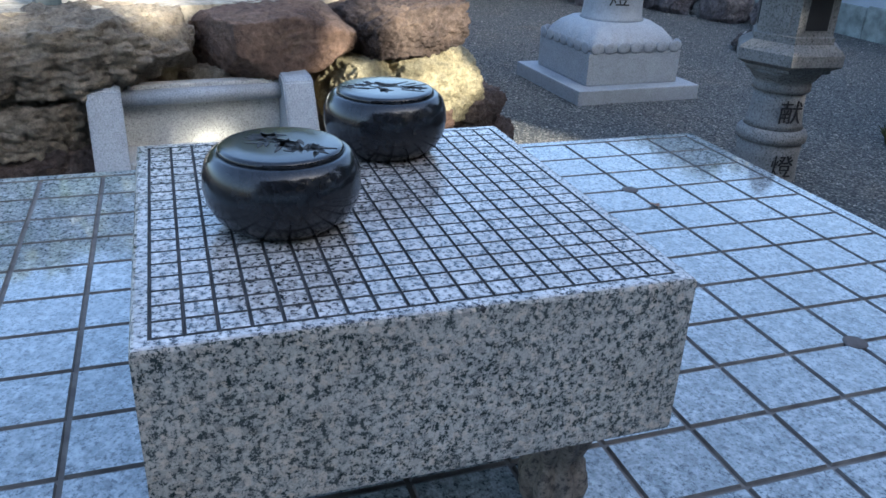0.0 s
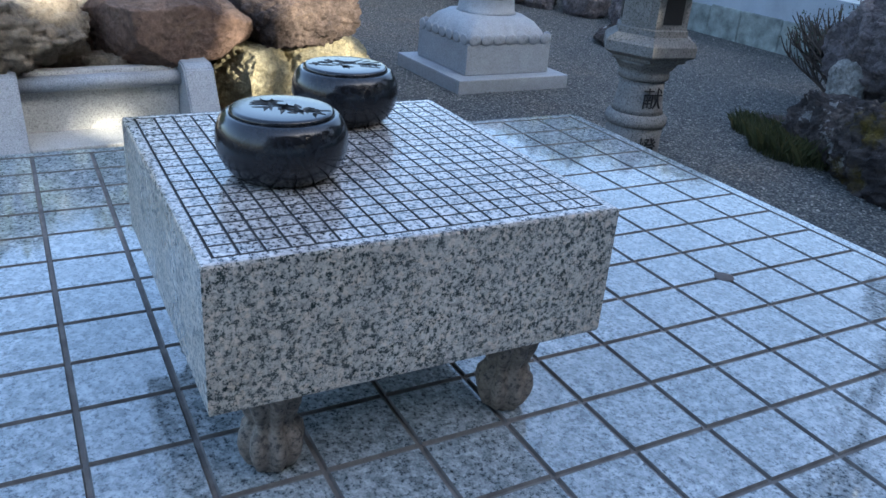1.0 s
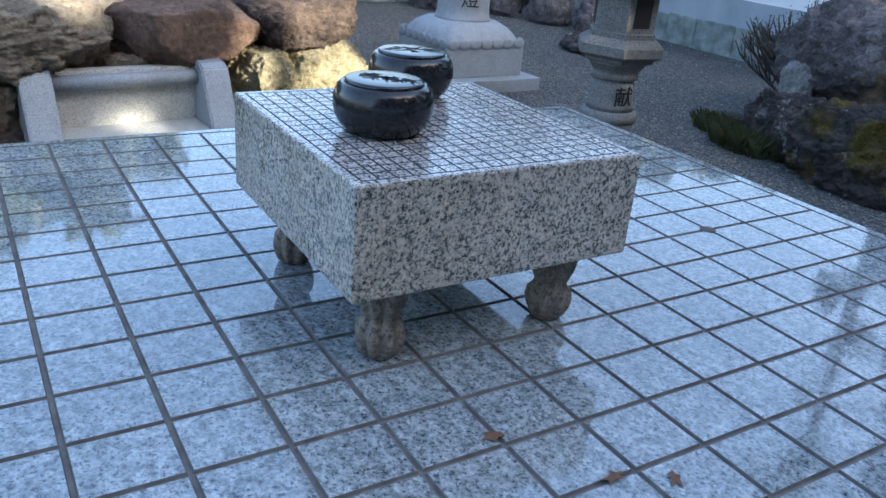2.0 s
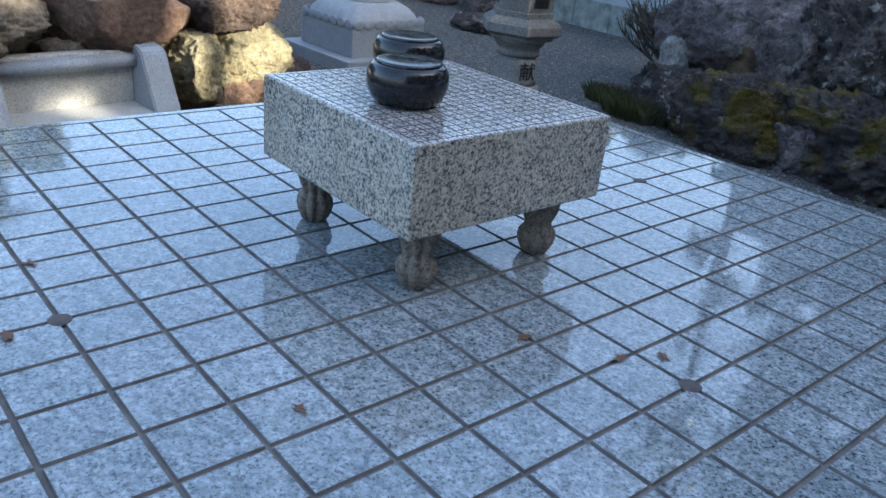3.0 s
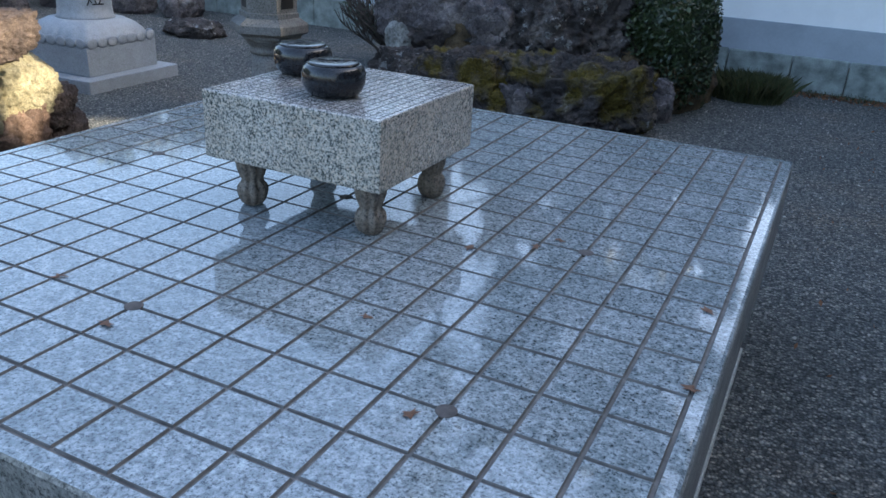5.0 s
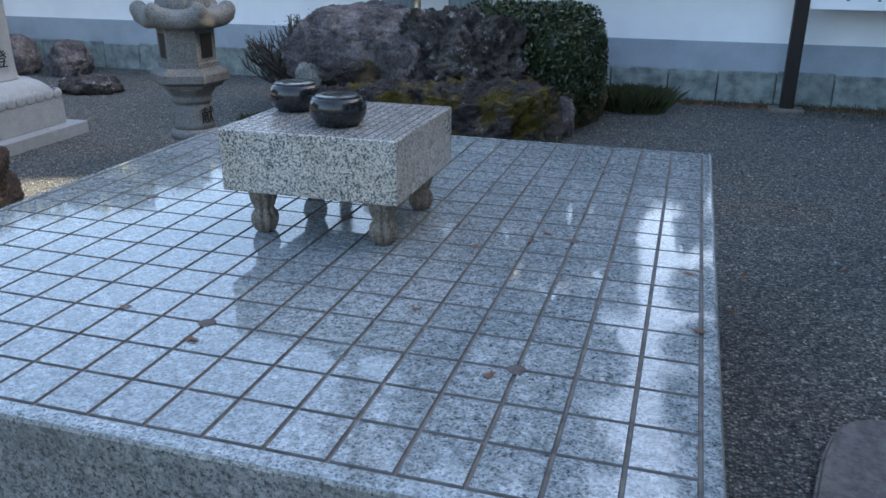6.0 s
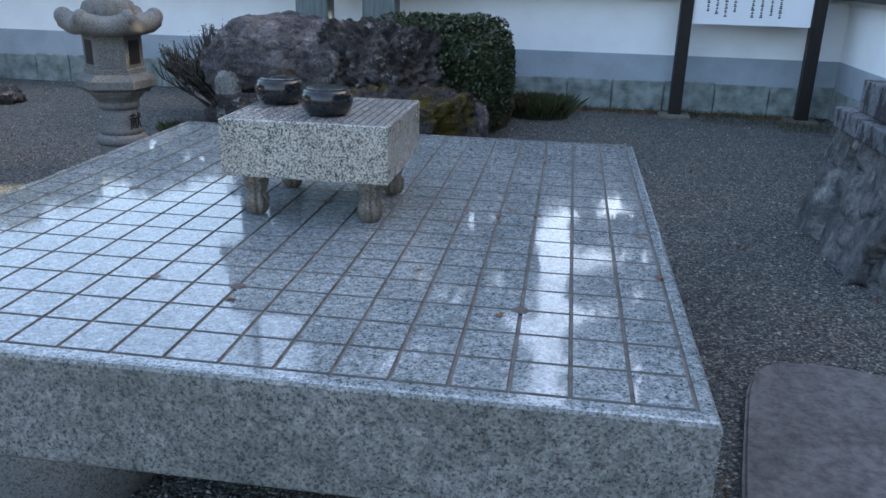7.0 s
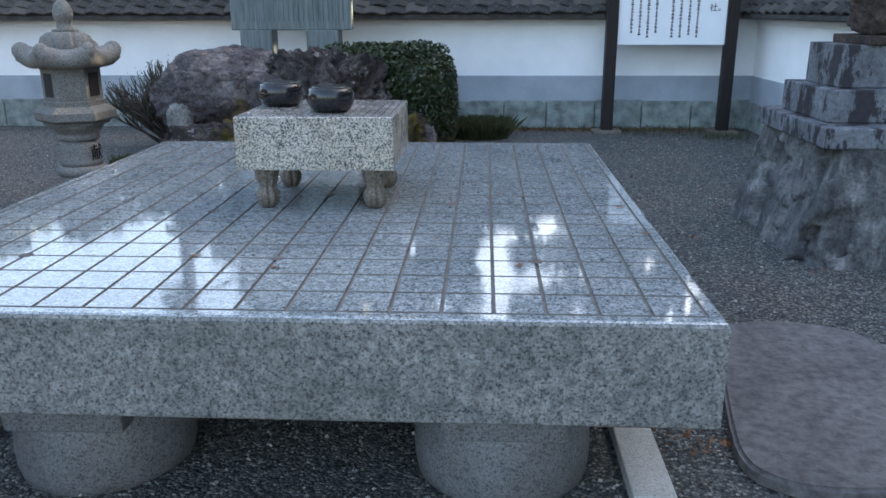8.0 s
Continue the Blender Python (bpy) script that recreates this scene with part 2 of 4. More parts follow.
DRUM_STONE = granite("drum_granite", (0.21, 0.212, 0.217), (0.15, 0.154, 0.158), (0.05, 0.054, 0.058), 140, 0.5, stain=(0.75, 0.7, 0.64), bumpy=0.2)
BLACK = granite("black_polished_stone", (0.016, 0.017, 0.020), (0.013, 0.013, 0.015), (0.008, 0.008, 0.009), 130, 0.19, stain=(0.8, 0.8, 0.8), rough_var=0.06)
CARVED = plain("carved_black_stone", (0.05, 0.05, 0.05), 0.75, 0.4, 60, 0.3)
PALE = granite("pale_new_granite", (0.30, 0.325, 0.35), (0.255, 0.277, 0.30), (0.175, 0.19, 0.207), 170, 0.55, stain=(0.9, 0.9, 0.88), bumpy=0.08, speck=0.3)
BASIN = granite("basin_granite", (0.46, 0.46, 0.44), (0.39, 0.39, 0.375), (0.23, 0.23, 0.22), 160, 0.55, stain=(0.72, 0.70, 0.62), bumpy=0.1, speck=0.3)
OLD = granite("old_lantern_granite", (0.20, 0.198, 0.19), (0.15, 0.148, 0.142), (0.06, 0.06, 0.058), 110, 0.75, stain=(0.58, 0.56, 0.52), bumpy=0.35, speck=0.4)
INK_AND_SHADE = plain("black_ink_and_shade", (0.015, 0.015, 0.016), 0.6, 0.2)
PLASTER = plain("white_plaster", (0.90, 0.90, 0.90), 0.8, 0.05, 2.5, 0.06)
CEMENT = plain("grey_cement_band", (0.36, 0.40, 0.44), 0.8, 0.14, 3.0, 0.1)
WALL_STONE = plain("greenish_wall_stone", (0.265, 0.30, 0.28), 0.8, 0.5, 7.0, 0.6)
TILE = plain("dark_roof_tile", (0.05, 0.047, 0.043), 0.85, 0.5, 9.0, 0.4)
WOOD = plain("dark_stained_wood", (0.018, 0.013, 0.012), 0.55, 0.4, 6.0, 0.2, streak=(6, 6, 0.6))
SIGN = plain("white_sign_panel", (0.85, 0.86, 0.88), 0.4, 0.03, 3.0, 0.0)
SLATE = plain("green_grey_slate", (0.15, 0.18, 0.18), 0.6, 0.35, 4.0, 0.3, streak=(9, 9, 0.7))
STAINED = rocky("stained_grey_stone", [(0.077, 0.083, 0.091), (0.154, 0.162, 0.176), (0.231, 0.242, 0.264)], 3.0, 0.7, patch=(0.022, 0.018, 0.02), patch_at=(0.51, 0.54), strength=0.25, streak=(1.3, 1.3, 0.55), facet=0.0, crack=0.0)
ROUGH_PED = rocky("streaked_grey_rock", [(0.046, 0.046, 0.047), (0.132, 0.13, 0.129), (0.31, 0.305, 0.293)], 5.5, 0.8, patch=(0.05, 0.047, 0.05), patch_at=(0.56, 0.64), strength=0.35, streak=(1.2, 1.2, 0.6), facet=0.6, crack=0.2)
TAN_ROCK = rocky("tan_boulder", [(0.117, 0.098, 0.072), (0.312, 0.26, 0.195), (0.494, 0.429, 0.325)], 3.5, 0.9)
RUST_ROCK = rocky("rust_brown_boulder", [(0.09, 0.059, 0.045), (0.212, 0.137, 0.099), (0.306, 0.218, 0.157)], 3.0, 0.85)
DARK_ROCK = rocky("dark_brown_boulder", [(0.03, 0.023, 0.022), (0.103, 0.075, 0.063), (0.226, 0.167, 0.13)], 4.5, 0.8)
YELLOW_ROCK = rocky("yellow_field_stone", [(0.218, 0.183, 0.101), (0.39, 0.343, 0.211), (0.53, 0.476, 0.32)], 5.0, 0.9)
GARDEN_ROCK = rocky("purple_grey_garden_rock", [(0.057, 0.05, 0.052), (0.171, 0.15, 0.153), (0.356, 0.314, 0.292)], 4.0, 0.8, patch=(0.30, 0.30, 0.29), patch_at=(0.62, 0.68), facet=0.6, crack=0.5)
BLACK_ROCK = rocky("lichened_black_rock", [(0.019, 0.016, 0.017), (0.079, 0.067, 0.063), (0.222, 0.195, 0.18)], 5.0, 0.75, patch=(0.36, 0.36, 0.35), patch_at=(0.59, 0.64), facet=0.7, crack=0.5)
MOSS_ROCK = rocky("mossy_black_rock", [(0.023, 0.019, 0.02), (0.076, 0.064, 0.06), (0.217, 0.178, 0.153)], 4.5, 0.8, patch=(0.33, 0.33, 0.32), patch_at=(0.61, 0.65), moss=(0.125, 0.092, 0.014), moss_at=(0.47, 0.60), facet=0.6, crack=0.4)
WHITE_ROCK = rocky("pale_upright_stone", [(0.253, 0.253, 0.23), (0.414, 0.414, 0.391), (0.575, 0.575, 0.54)], 5.0, 0.8)
FLAT_ROCK = rocky("purple_grey_flat_stone", [(0.095, 0.089, 0.087), (0.145, 0.134, 0.13), (0.205, 0.19, 0.18)], 2.5, 0.8, strength=0.3, facet=0.0, crack=0.0)
SAND = rocky("pale_terrace_sand", [(0.26, 0.23, 0.18), (0.36, 0.32, 0.25), (0.46, 0.42, 0.34)], 2.0, 0.95, strength=0.2, facet=0.0, crack=0.0)
EARTH = rocky("leaf_littered_earth", [(0.05, 0.038, 0.022), (0.13, 0.09, 0.05), (0.26, 0.18, 0.09)], 5.0, 0.95, moss=(0.05, 0.06, 0.02), moss_at=(0.6, 0.7), facet=0.0, crack=0.0)
BARK = plain("dark_bark", (0.055, 0.045, 0.038), 0.9, 0.4, 5.0, 0.6, streak=(6, 6, 1))
TWIG = plain("brown_twig", (0.075, 0.06, 0.05), 0.85, 0.3)
HEDGE_LEAF = leafy("hedge_leaf", [(0.009, 0.019, 0.006), (0.022, 0.038, 0.012), (0.045, 0.062, 0.022)], 0.4)
TREE_LEAF = leafy("evergreen_leaf", [(0.015, 0.028, 0.012), (0.03, 0.05, 0.02), (0.05, 0.075, 0.03)], 0.5)
DRY_LEAF = leafy("dry_leaf", [(0.14, 0.06, 0.025), (0.22, 0.10, 0.045), (0.10, 0.05, 0.03)], 0.7)
GRASS = leafy("moss_grass", [(0.02, 0.028, 0.007), (0.042, 0.05, 0.012), (0.075, 0.07, 0.025)], 0.7)


def gravel_material():
    m, nt, b, co = mat("grey_gravel", 0.85, spec=0.3)
    v = tex(nt, co, 85, kind="Voronoi")
    v2 = tex(nt, co, 140, kind="Voronoi")
    r = nt.nodes.new("ShaderNodeSeparateColor")
    nt.links.new(v.outputs["Color"], r.inputs[0])
    c = ramp(nt, r.outputs[0], [(0.0, (0.055, 0.058, 0.058)), (0.5, (0.14, 0.145, 0.142)), (0.85, (0.25, 0.245, 0.23)), (1.0, (0.45, 0.42, 0.37))])
    edge = ramp(nt, v.outputs["Distance"], [(0.25, g(1.0)), (0.75, g(0.35))])
    c = mix(nt, 0.9, c, edge, "MULTIPLY")
    n = tex(nt, co, 0.9, 5.0)
    c = mix(nt, 0.7, c, ramp(nt, n.outputs[0], [(0.35, (0.75, 0.8, 0.8)), (0.55, (1.0, 1.0, 0.97)), (0.7, (1.15, 0.98, 0.82))]), "MULTIPLY")
    nt.links.new(c, b.inputs["Base Color"])
    inv = ramp(nt, v.outputs["Distance"], [(0.0, g(1)), (0.8, g(0))])
    h = mix(nt, 0.35, inv, ramp(nt, v2.outputs["Distance"], [(0.0, g(1)), (0.8, g(0))]))
    bump(nt, b, h, 0.9, 0.02)
    return m


def pebble_material():
    m, nt, b, co = mat("gravel_stone", 0.8, spec=0.3)
    rnd = nt.nodes.new("ShaderNodeNewGeometry").outputs["Random Per Island"]
    nt.links.new(ramp(nt, rnd, [(0.0, (0.06, 0.063, 0.064)), (0.5, (0.14, 0.145, 0.144)), (0.88, (0.25, 0.246, 0.233)), (1.0, (0.47, 0.44, 0.39))]), b.inputs["Base Color"])
    return m


def tile_material():
    """Fired roof tile, each one a little lighter or darker, with lichen."""
    m, nt, b, co = mat("weathered_roof_tile", 0.85, spec=0.2)
    rnd = nt.nodes.new("ShaderNodeObjectInfo").outputs["Random"]
    c = ramp(nt, rnd, [(0.0, (0.026, 0.026, 0.026)), (0.6, (0.046, 0.044, 0.042)), (1.0, (0.085, 0.079, 0.071))])
    n1 = tex(nt, co, 14, 7.0, rough=0.7)
    c = mix(nt, ramp(nt, n1.outputs[0], [(0.5, g(0)), (0.66, g(0.7))]), c, (0.115, 0.107, 0.09))
    nt.links.new(c, b.inputs["Base Color"])
    bump(nt, b, n1.outputs[0], 0.4, 0.01)
    return m


ROOF_TILE = tile_material()
GRAVEL, PEBBLE = gravel_material(), pebble_material()


# ---- ground ----
bm = bmesh.new()
edges = [-300, -60, -20, -9, -7, -5, -3, -1.5, 0, 1.5, 3, 5, 8, 20, 60, 300]
vg = [[bm.verts.new((x, y, GROUND)) for y in edges] for x in edges]
for i in range(len(edges) - 1):
    for j in range(len(edges) - 1):
        bm.faces.new((vg[i][j], vg[i + 1][j], vg[i + 1][j + 1], vg[i][j + 1]))
single("ground", finish(bm, False), GRAVEL, (0, 0, 0), "courtyard of raked dark grey gravel", "ground", kind="structure")

rng = np.random.default_rng(4)
N = 42000
px, py = rng.uniform(-6.2, 2.75, N), rng.uniform(-1.6, 5.3, N)
keep = (np.abs(px) > 0.3) | (np.abs(py) > 0.3)
near = rng.uniform(0, 1, N) < np.clip(1.6 - 0.2 * np.hypot(px - 0.8, py + 0.8), 0.25, 1)
keep &= near & ~((px < -1.75) & (py < 0.9))
px, py = px[keep], py[keep]
n = len(px)
sz = rng.uniform(0.0028, 0.0075, n)
base = np.array([(1, 0, 0), (0, 1, 0), (-1, 0, 0), (0, -1, 0), (0, 0, 0.8), (0, 0, -0.8)])
V = base[None] * sz[:, None, None] * rng.uniform(0.6, 1.4, (n, 6, 1))
ang = rng.uniform(0, 6.28, n)
ca, sa = np.cos(ang)[:, None], np.sin(ang)[:, None]
X, Y = V[:, :, 0] * ca - V[:, :, 1] * sa + px[:, None], V[:, :, 0] * sa + V[:, :, 1] * ca + py[:, None]
V = np.stack([X, Y, V[:, :, 2] + GROUND + 0.001 + sz[:, None] * 0.35], 2).reshape(-1, 3)
tri = [(0, 1, 4), (1, 2, 4), (2, 3, 4), (3, 0, 4), (1, 0, 5), (2, 1, 5), (3, 2, 5), (0, 3, 5)]
F = [tuple(6 * i + k for k in t) for i in range(n) for t in tri]
single("gravel", raw_mesh("gravel", V.tolist(), F, PEBBLE), PEBBLE, (0, 0, 0), "loose grey gravel stones scattered over the courtyard", "gravel", kind="stuff")

# ---- plastered enclosure wall with a tiled coping ----
WY, WX0, WX1 = 5.25, -6.9, 2.95


def coping(L):
    """Tiled coping along local x, ridge in the middle, as one mesh."""
    bm = bmesh.new()
    for side in (-1, 1):
        pts = [(0.0, 0.30), (side * 0.10, 0.235), (side * 0.22, 0.135), (side * 0.33, 0.055), (side * 0.335, 0.02), (side * 0.20, 0.06), (0, 0.18)]
        a = [bm.verts.new((0, y, z)) for y, z in pts]
        b = [bm.verts.new((L, y, z)) for y, z in pts]
        for k in range(len(pts) - 1):
            bm.faces.new((a[k], b[k], b[k + 1], a[k + 1]))
    x = 0.07
    while x < L:
        tube(bm, [(x, 0.04, 0.285), (x, 0.12, 0.235), (x, 0.23, 0.145), (x, 0.345, 0.058)], 0.030, 0.030, 8)
        x += 0.145
    box(bm, 0, L, -0.06, 0.06, 0.27, 0.325, 0.006, 1)
    return finish(bm, False)


def roof_tile():
    """One curved tile, rolled at its edge, lower end at the origin, rising along +y."""
    bm = bmesh.new()
    rows = []
    for y in (0.0, 0.135):
        for dz in (0.0, -0.016):
            rows.append([bm.verts.new((0.098 * u, y, dz + 0.011 * math.cos(3.1 * u + 0.9) + 0.004)) for u in (-1, -0.7, -0.4, -0.1, 0.2, 0.5, 0.8, 1)])
    lt, lb, ut, ub = rows
    for p, q in ((lt, ut), (ub, lb), (lb, lt)):
        for k in range(7):
            bm.faces.new((p[k], p[k + 1], q[k + 1], q[k]))
    return finish(bm, False)


def ridge_tile():
    bm = bmesh.new()
    tube(bm, [(0.0, 0, 0), (0.03, 0, 0), (0.033, 0, 0), (0.275, 0, 0)], 0.05, 0.044, 10)
    return finish(bm)


def wall_run(name, L, at, turn, label):
    w = thing(name, at, label, "wall", kind="structure", turn=turn)
    part("plaster", boxed(0, L, -0.09, 0.09, -0.045, 0.41, bevel=0), PLASTER, w)
    part("cement_band", boxed(0, L, -0.098, 0.098, -0.32, -0.045, bevel=0.003), CEMENT, w)
    part("ledge", boxed(0, L, -0.115, 0.115, 0.41, 0.46, bevel=0.006), PLASTER, w)
    c = part("coping", coping(L), TILE, w, "weathered dark grey roof tiles")
    c.location.z = 0.45 * K
    c.scale.y = 0.84
    rt = random.Random(int(L * 7))
    slope = math.atan2(0.227, 0.305)
    n = int(min(L, 10.2) / 0.185) if name == "wall_north" else 14
    first = cap = None
    for row in range(3):
        for k in range(n):
            ob = part("roof_tile", roof_tile(), ROOF_TILE, c) if first is None else new("roof_tile", first.data)
            first = first or ob
            ob.parent = c
            d = 0.098 * row
            ob.location = Vector((0.10 + 0.185 * k + rt.uniform(-0.006, 0.006) + 0.03 * row, -0.350 + d * math.cos(slope), 0.062 + d * math.sin(slope) + 0.012 + rt.uniform(-0.005, 0.006))) * K
            ob.rotation_euler = (slope - 0.05 + rt.uniform(-0.03, 0.03), rt.uniform(-0.05, 0.05), rt.uniform(-0.03, 0.03))
    for k in range(int(n * 0.185 / 0.27)):
        ob = part("ridge_tile", ridge_tile(), ROOF_TILE, c) if cap is None else new("ridge_tile", cap.data)
        cap = cap or ob
        ob.parent = c
        ob.location = Vector((0.02 + 0.27 * k, rt.uniform(-0.004, 0.004), 0.345 + rt.uniform(-0.004, 0.004))) * K
        ob.rotation_euler = (0, rt.uniform(-0.02, 0.02), rt.uniform(-0.02, 0.02))
    rg = random.Random(len(name) + int(L * 10))
    x = 0.0
    while x < L - 0.01:
        l = min(rg.uniform(0.32, 0.52), L - x)
        part("foundation_stone", boxed(x + 0.003, x + l - 0.003, -0.112 - rg.uniform(0, 0.006), 0.112, GROUND - 0.05, -0.262 + rg.uniform(-0.022, 0.002), bevel=0.012), WALL_STONE, w)
        x += l
    return w


wall_run("wall_north", WX1 - WX0 + 0.09, (WX0, WY + 0.09, 0), 0, "white plastered garden wall with grey base and tile coping")
wall_run("wall_east", 9.0, (WX1 + 0.09, WY - 0.004, 0), -90, "white plastered garden wall running away from the corner")
wall_run("wall_west", 9.0, (WX0 - 0.09, WY - 0.004, 0), -90, "white plastered garden wall closing the courtyard")

# wooded hillside beyond the wall
bm = bmesh.new()
hx = [-40 + 2.0 * i for i in range(41)]
hy = [6.3, 6.8, 7.6, 8.8, 10.5, 13, 17, 24, 34]
hz = [GROUND - 0.05, 0.3, 0.7, 1.1, 1.6, 2.1, 2.8, 3.6, 4.6]
hv = [[bm.verts.new((x, y, z + (0.35 * noise.noise(Vector((x * 0.4, y * 0.4, 0))) if z > 0 else 0))) for y, z in zip(hy, hz)] for x in hx]
for i in range(len(hx) - 1):
    for j in range(len(hy) - 1):
        bm.faces.new((hv[i][j], hv[i + 1][j], hv[i + 1][j + 1], hv[i][j + 1]))
single("hillside", finish(bm), EARTH, (0, 0, 0), "brown leaf-littered hillside beyond the garden wall", "hillside", kind="structure")


# ---- carved boards ----
def carved_top(hx, hy, xs, ys, w, d, zt, zb, edge):
    """A block with grooves cut along the lines xs and ys into its top: faces 0 top, 1 groove, 2 sides."""
    def cuts(lines, h):
        c = [(-h + edge, 0)]
        for v in lines:
            c += [(v - w / 2, 0), (v - w * 0.3, 1), (v + w * 0.3, 1), (v + w / 2, 0)]
        return c + [(h - edge, 0)]
    cx, cy = cuts(xs, hx), cuts(ys, hy)
    x0, x1, y0, y1 = xs[0] - w / 2, xs[-1] + w / 2, ys[0] - w / 2, ys[-1] + w / 2
    bm = bmesh.new()
    grid = []
    for x, gx in cx:
        col = []
        for y, gy in cy:
            cut = (gx and y0 < y < y1) or (gy and x0 < x < x1)
            col.append(bm.verts.new((x, y, zt - d if cut else zt)))
        grid.append(col)
    for i in range(len(cx) - 1):
        for j in range(len(cy) - 1):
            q = (grid[i][j], grid[i + 1][j], grid[i + 1][j + 1], grid[i][j + 1])
            f = bm.faces.new(q)
            f.material_index = 1 if min(v.co.z for v in q) < zt - d / 2 else 0
    rim = [grid[i][0] for i in range(len(cx))] + [grid[-1][j] for j in range(1, len(cy))] + [grid[i][-1] for i in range(len(cx) - 2, -1, -1)] + [grid[0][j] for j in range(len(cy) - 2, 0, -1)]
    prev = rim
    for s, z in ((0.6, zt - edge * 0.25), (1.0, zt - edge), (1.0, zb + 0.004), (0.7, zb)):
        ring = []
        for v in rim:
            x = v.co.x + edge * s * (1 if v.co.x > hx - edge * 1.01 else -1 if v.co.x < -hx + edge * 1.01 else 0)
            y = v.co.y + edge * s * (1 if v.co.y > hy - edge * 1.01 else -1 if v.co.y < -hy + edge * 1.01 else 0)
            ring.append(bm.verts.new((x, y, z)))
        for k in range(len(rim)):
            f = bm.faces.new((prev[k], prev[k - 1], ring[k - 1], ring[k]))
            f.material_index = 0 if z > zt - edge * 0.5 else 2
        prev = ring
    f = bm.faces.new(prev)
    f.material_index = 2
    return finish(bm, False)


PX, PY = 0.1, 0.111
table = thing("stone_table", (0, 0, GROUND), "large polished grey granite table carved as a giant go board", "stone table")
top = part("table_slab", carved_top(0.934, 1.036, [PX * (i - 9) for i in range(19)], [PY * (i - 9) for i in range(19)], 0.0084, 0.004, -GROUND, -GROUND - 0.216, 0.009), [SLAB_TOP, GROOVE, SLAB_SIDE], table)
for i in (-6, 0, 6):
    for j in (-6, 0, 6):
        part("star_point", lathe([(0.0165, -GROUND - 0.004), (0.0165, -GROUND + 0.0006), (0.015, -GROUND + 0.0010)], 20), STAR, top, "dull grey inlaid disc", at=(i * PX, j * PY, 0))


def drum():
    return lathe([(0.205, -0.02), (0.214, 0.03), (0.217, 0.07), (0.212, 0.12), (0.201, 0.165), (0.186, 0.205), (0.165, 0.245), (0.14, 0.28), (0.13, 0.3135)], 48)


def foot_cap():
    bm = bmesh.new()
    box(bm, -0.14, 0.14, -0.207, 0.207, 0.165, 0.3138, 0.006)
    return finish(bm, False)


for cx, cy in ((0.53, -0.64), (-0.47, -0.64), (0.53, 0.64), (-0.47, 0.64)):
    f = part("round_foot", drum(), DRUM_STONE, table, "barrel-shaped granite foot", at=(cx, cy, 0))
    part("foot_cap", foot_cap(), DRUM_STONE, f)

for sx in (-1, 1):
    single("kerb_strip", boxed(-0.05, 0.05, -0.78, 0.78, -0.02, 0.035, bevel=0.004), BASIN, (sx * 0.872, -0.06, GROUND), "pale stone strip laid on gravel under the table edge", "kerb", group="kerb strips under the table")

# small stone board on fluted feet
BX, BY = 0.006, -0.0155
board = thing("go_board", (BX, BY, 0.0), "speckled granite go board with carved lines standing on the table", "go board")
hx_, hy_ = 0.2215, 0.2165
part("board_block", carved_top(hx_, hy_, [(hx_ - 0.0135) * (i - 9) / 9 for i in range(19)], [(hy_ - 0.0135) * (i - 9) / 9 for i in range(19)], 0.0029, 0.0022, 0.271, 0.1215, 0.0035), [BOARD_TOP, BOARD_GROOVE, BOARD_SIDE], board)
for cx, cy, cl in ((hx_ - 0.004, 0.030, 0.007), (hx_ - 0.004, 0.098, 0.006), (hx_ - 0.006, hy_ - 0.006, 0.008)):
    part("edge_chip", rock((0.008, cl * 1.5, 0.006), int(cl * 9000 + cy * 900) % 50, 0.2, 3, 0.3), CHIP, board, "dark chip in the edge", at=(cx, cy, 0.2675))
foot_prof = [(0.018, 0.0), (0.027, 0.006), (0.0335, 0.020), (0.036, 0.033), (0.034, 0.046), (0.0265, 0.055), (0.0245, 0.060), (0.028, 0.068), (0.034, 0.084), (0.037, 0.105), (0.037, 0.1225)]
for sx in (-1, 1):
    for sy in (-1, 1):
        part("board_foot", lathe(foot_prof, 48, lobes=8, depth=0.24, lob_z=(0.004, 0.12)), LEG_STONE, board, "brown weathered fluted stone foot", at=(sx * 0.158, sy * 0.142, 0.0005))


# go bowls
def engraving(seed, kind):
    """Carved spray on a lid, as thin raised strokes."""
    rg = random.Random(seed)
    bm = bmesh.new()
    z = 0.0

    def leaf(x, y, a, l, w):
        p = [(0, 0), (0.3 * l, w), (l, 0), (0.3 * l, -w)]
        vs = [bm.verts.new((x + u * math.cos(a) - v * math.sin(a), y + u * math.sin(a) + v * math.cos(a), z)) for u, v in p]
        bm.faces.new(vs)
    if kind == "bamboo":
        for k in range(70):
            t = rg.uniform(-1, 1)
            leaf(t * 0.029, 0.3 * t * 0.028 + rg.uniform(-0.010, 0.010), rg.choice((0.3, -0.5, 2.6, -2.4, 0.9)) + rg.uniform(-0.3, 0.3), rg.uniform(0.008, 0.016), rg.uniform(0.0012, 0.0022))
    else:
        for k in range(11):
            cx, cy, n = rg.uniform(-0.030, 0.030), rg.uniform(-0.014, 0.014), rg.choice((4, 5, 5))
            for q in range(n):
                leaf(cx, cy, 2 * math.pi * q / n + rg.uniform(-0.5, 0.5), rg.uniform(0.004, 0.008), rg.uniform(0.0014, 0.0026))
        for k in range(16):
            leaf(rg.uniform(-0.032, 0.024), rg.uniform(-0.014, 0.014), rg.uniform(-0.6, 0.9), rg.uniform(0.012, 0.022), rg.uniform(0.0005, 0.0011))
    r = bmesh.ops.extrude_face_region(bm, geom=bm.faces[:])
    for v in r["geom"]:
        if isinstance(v, bmesh.types.BMVert):
            v.co.z += 0.0007
    return finish(bm, False)


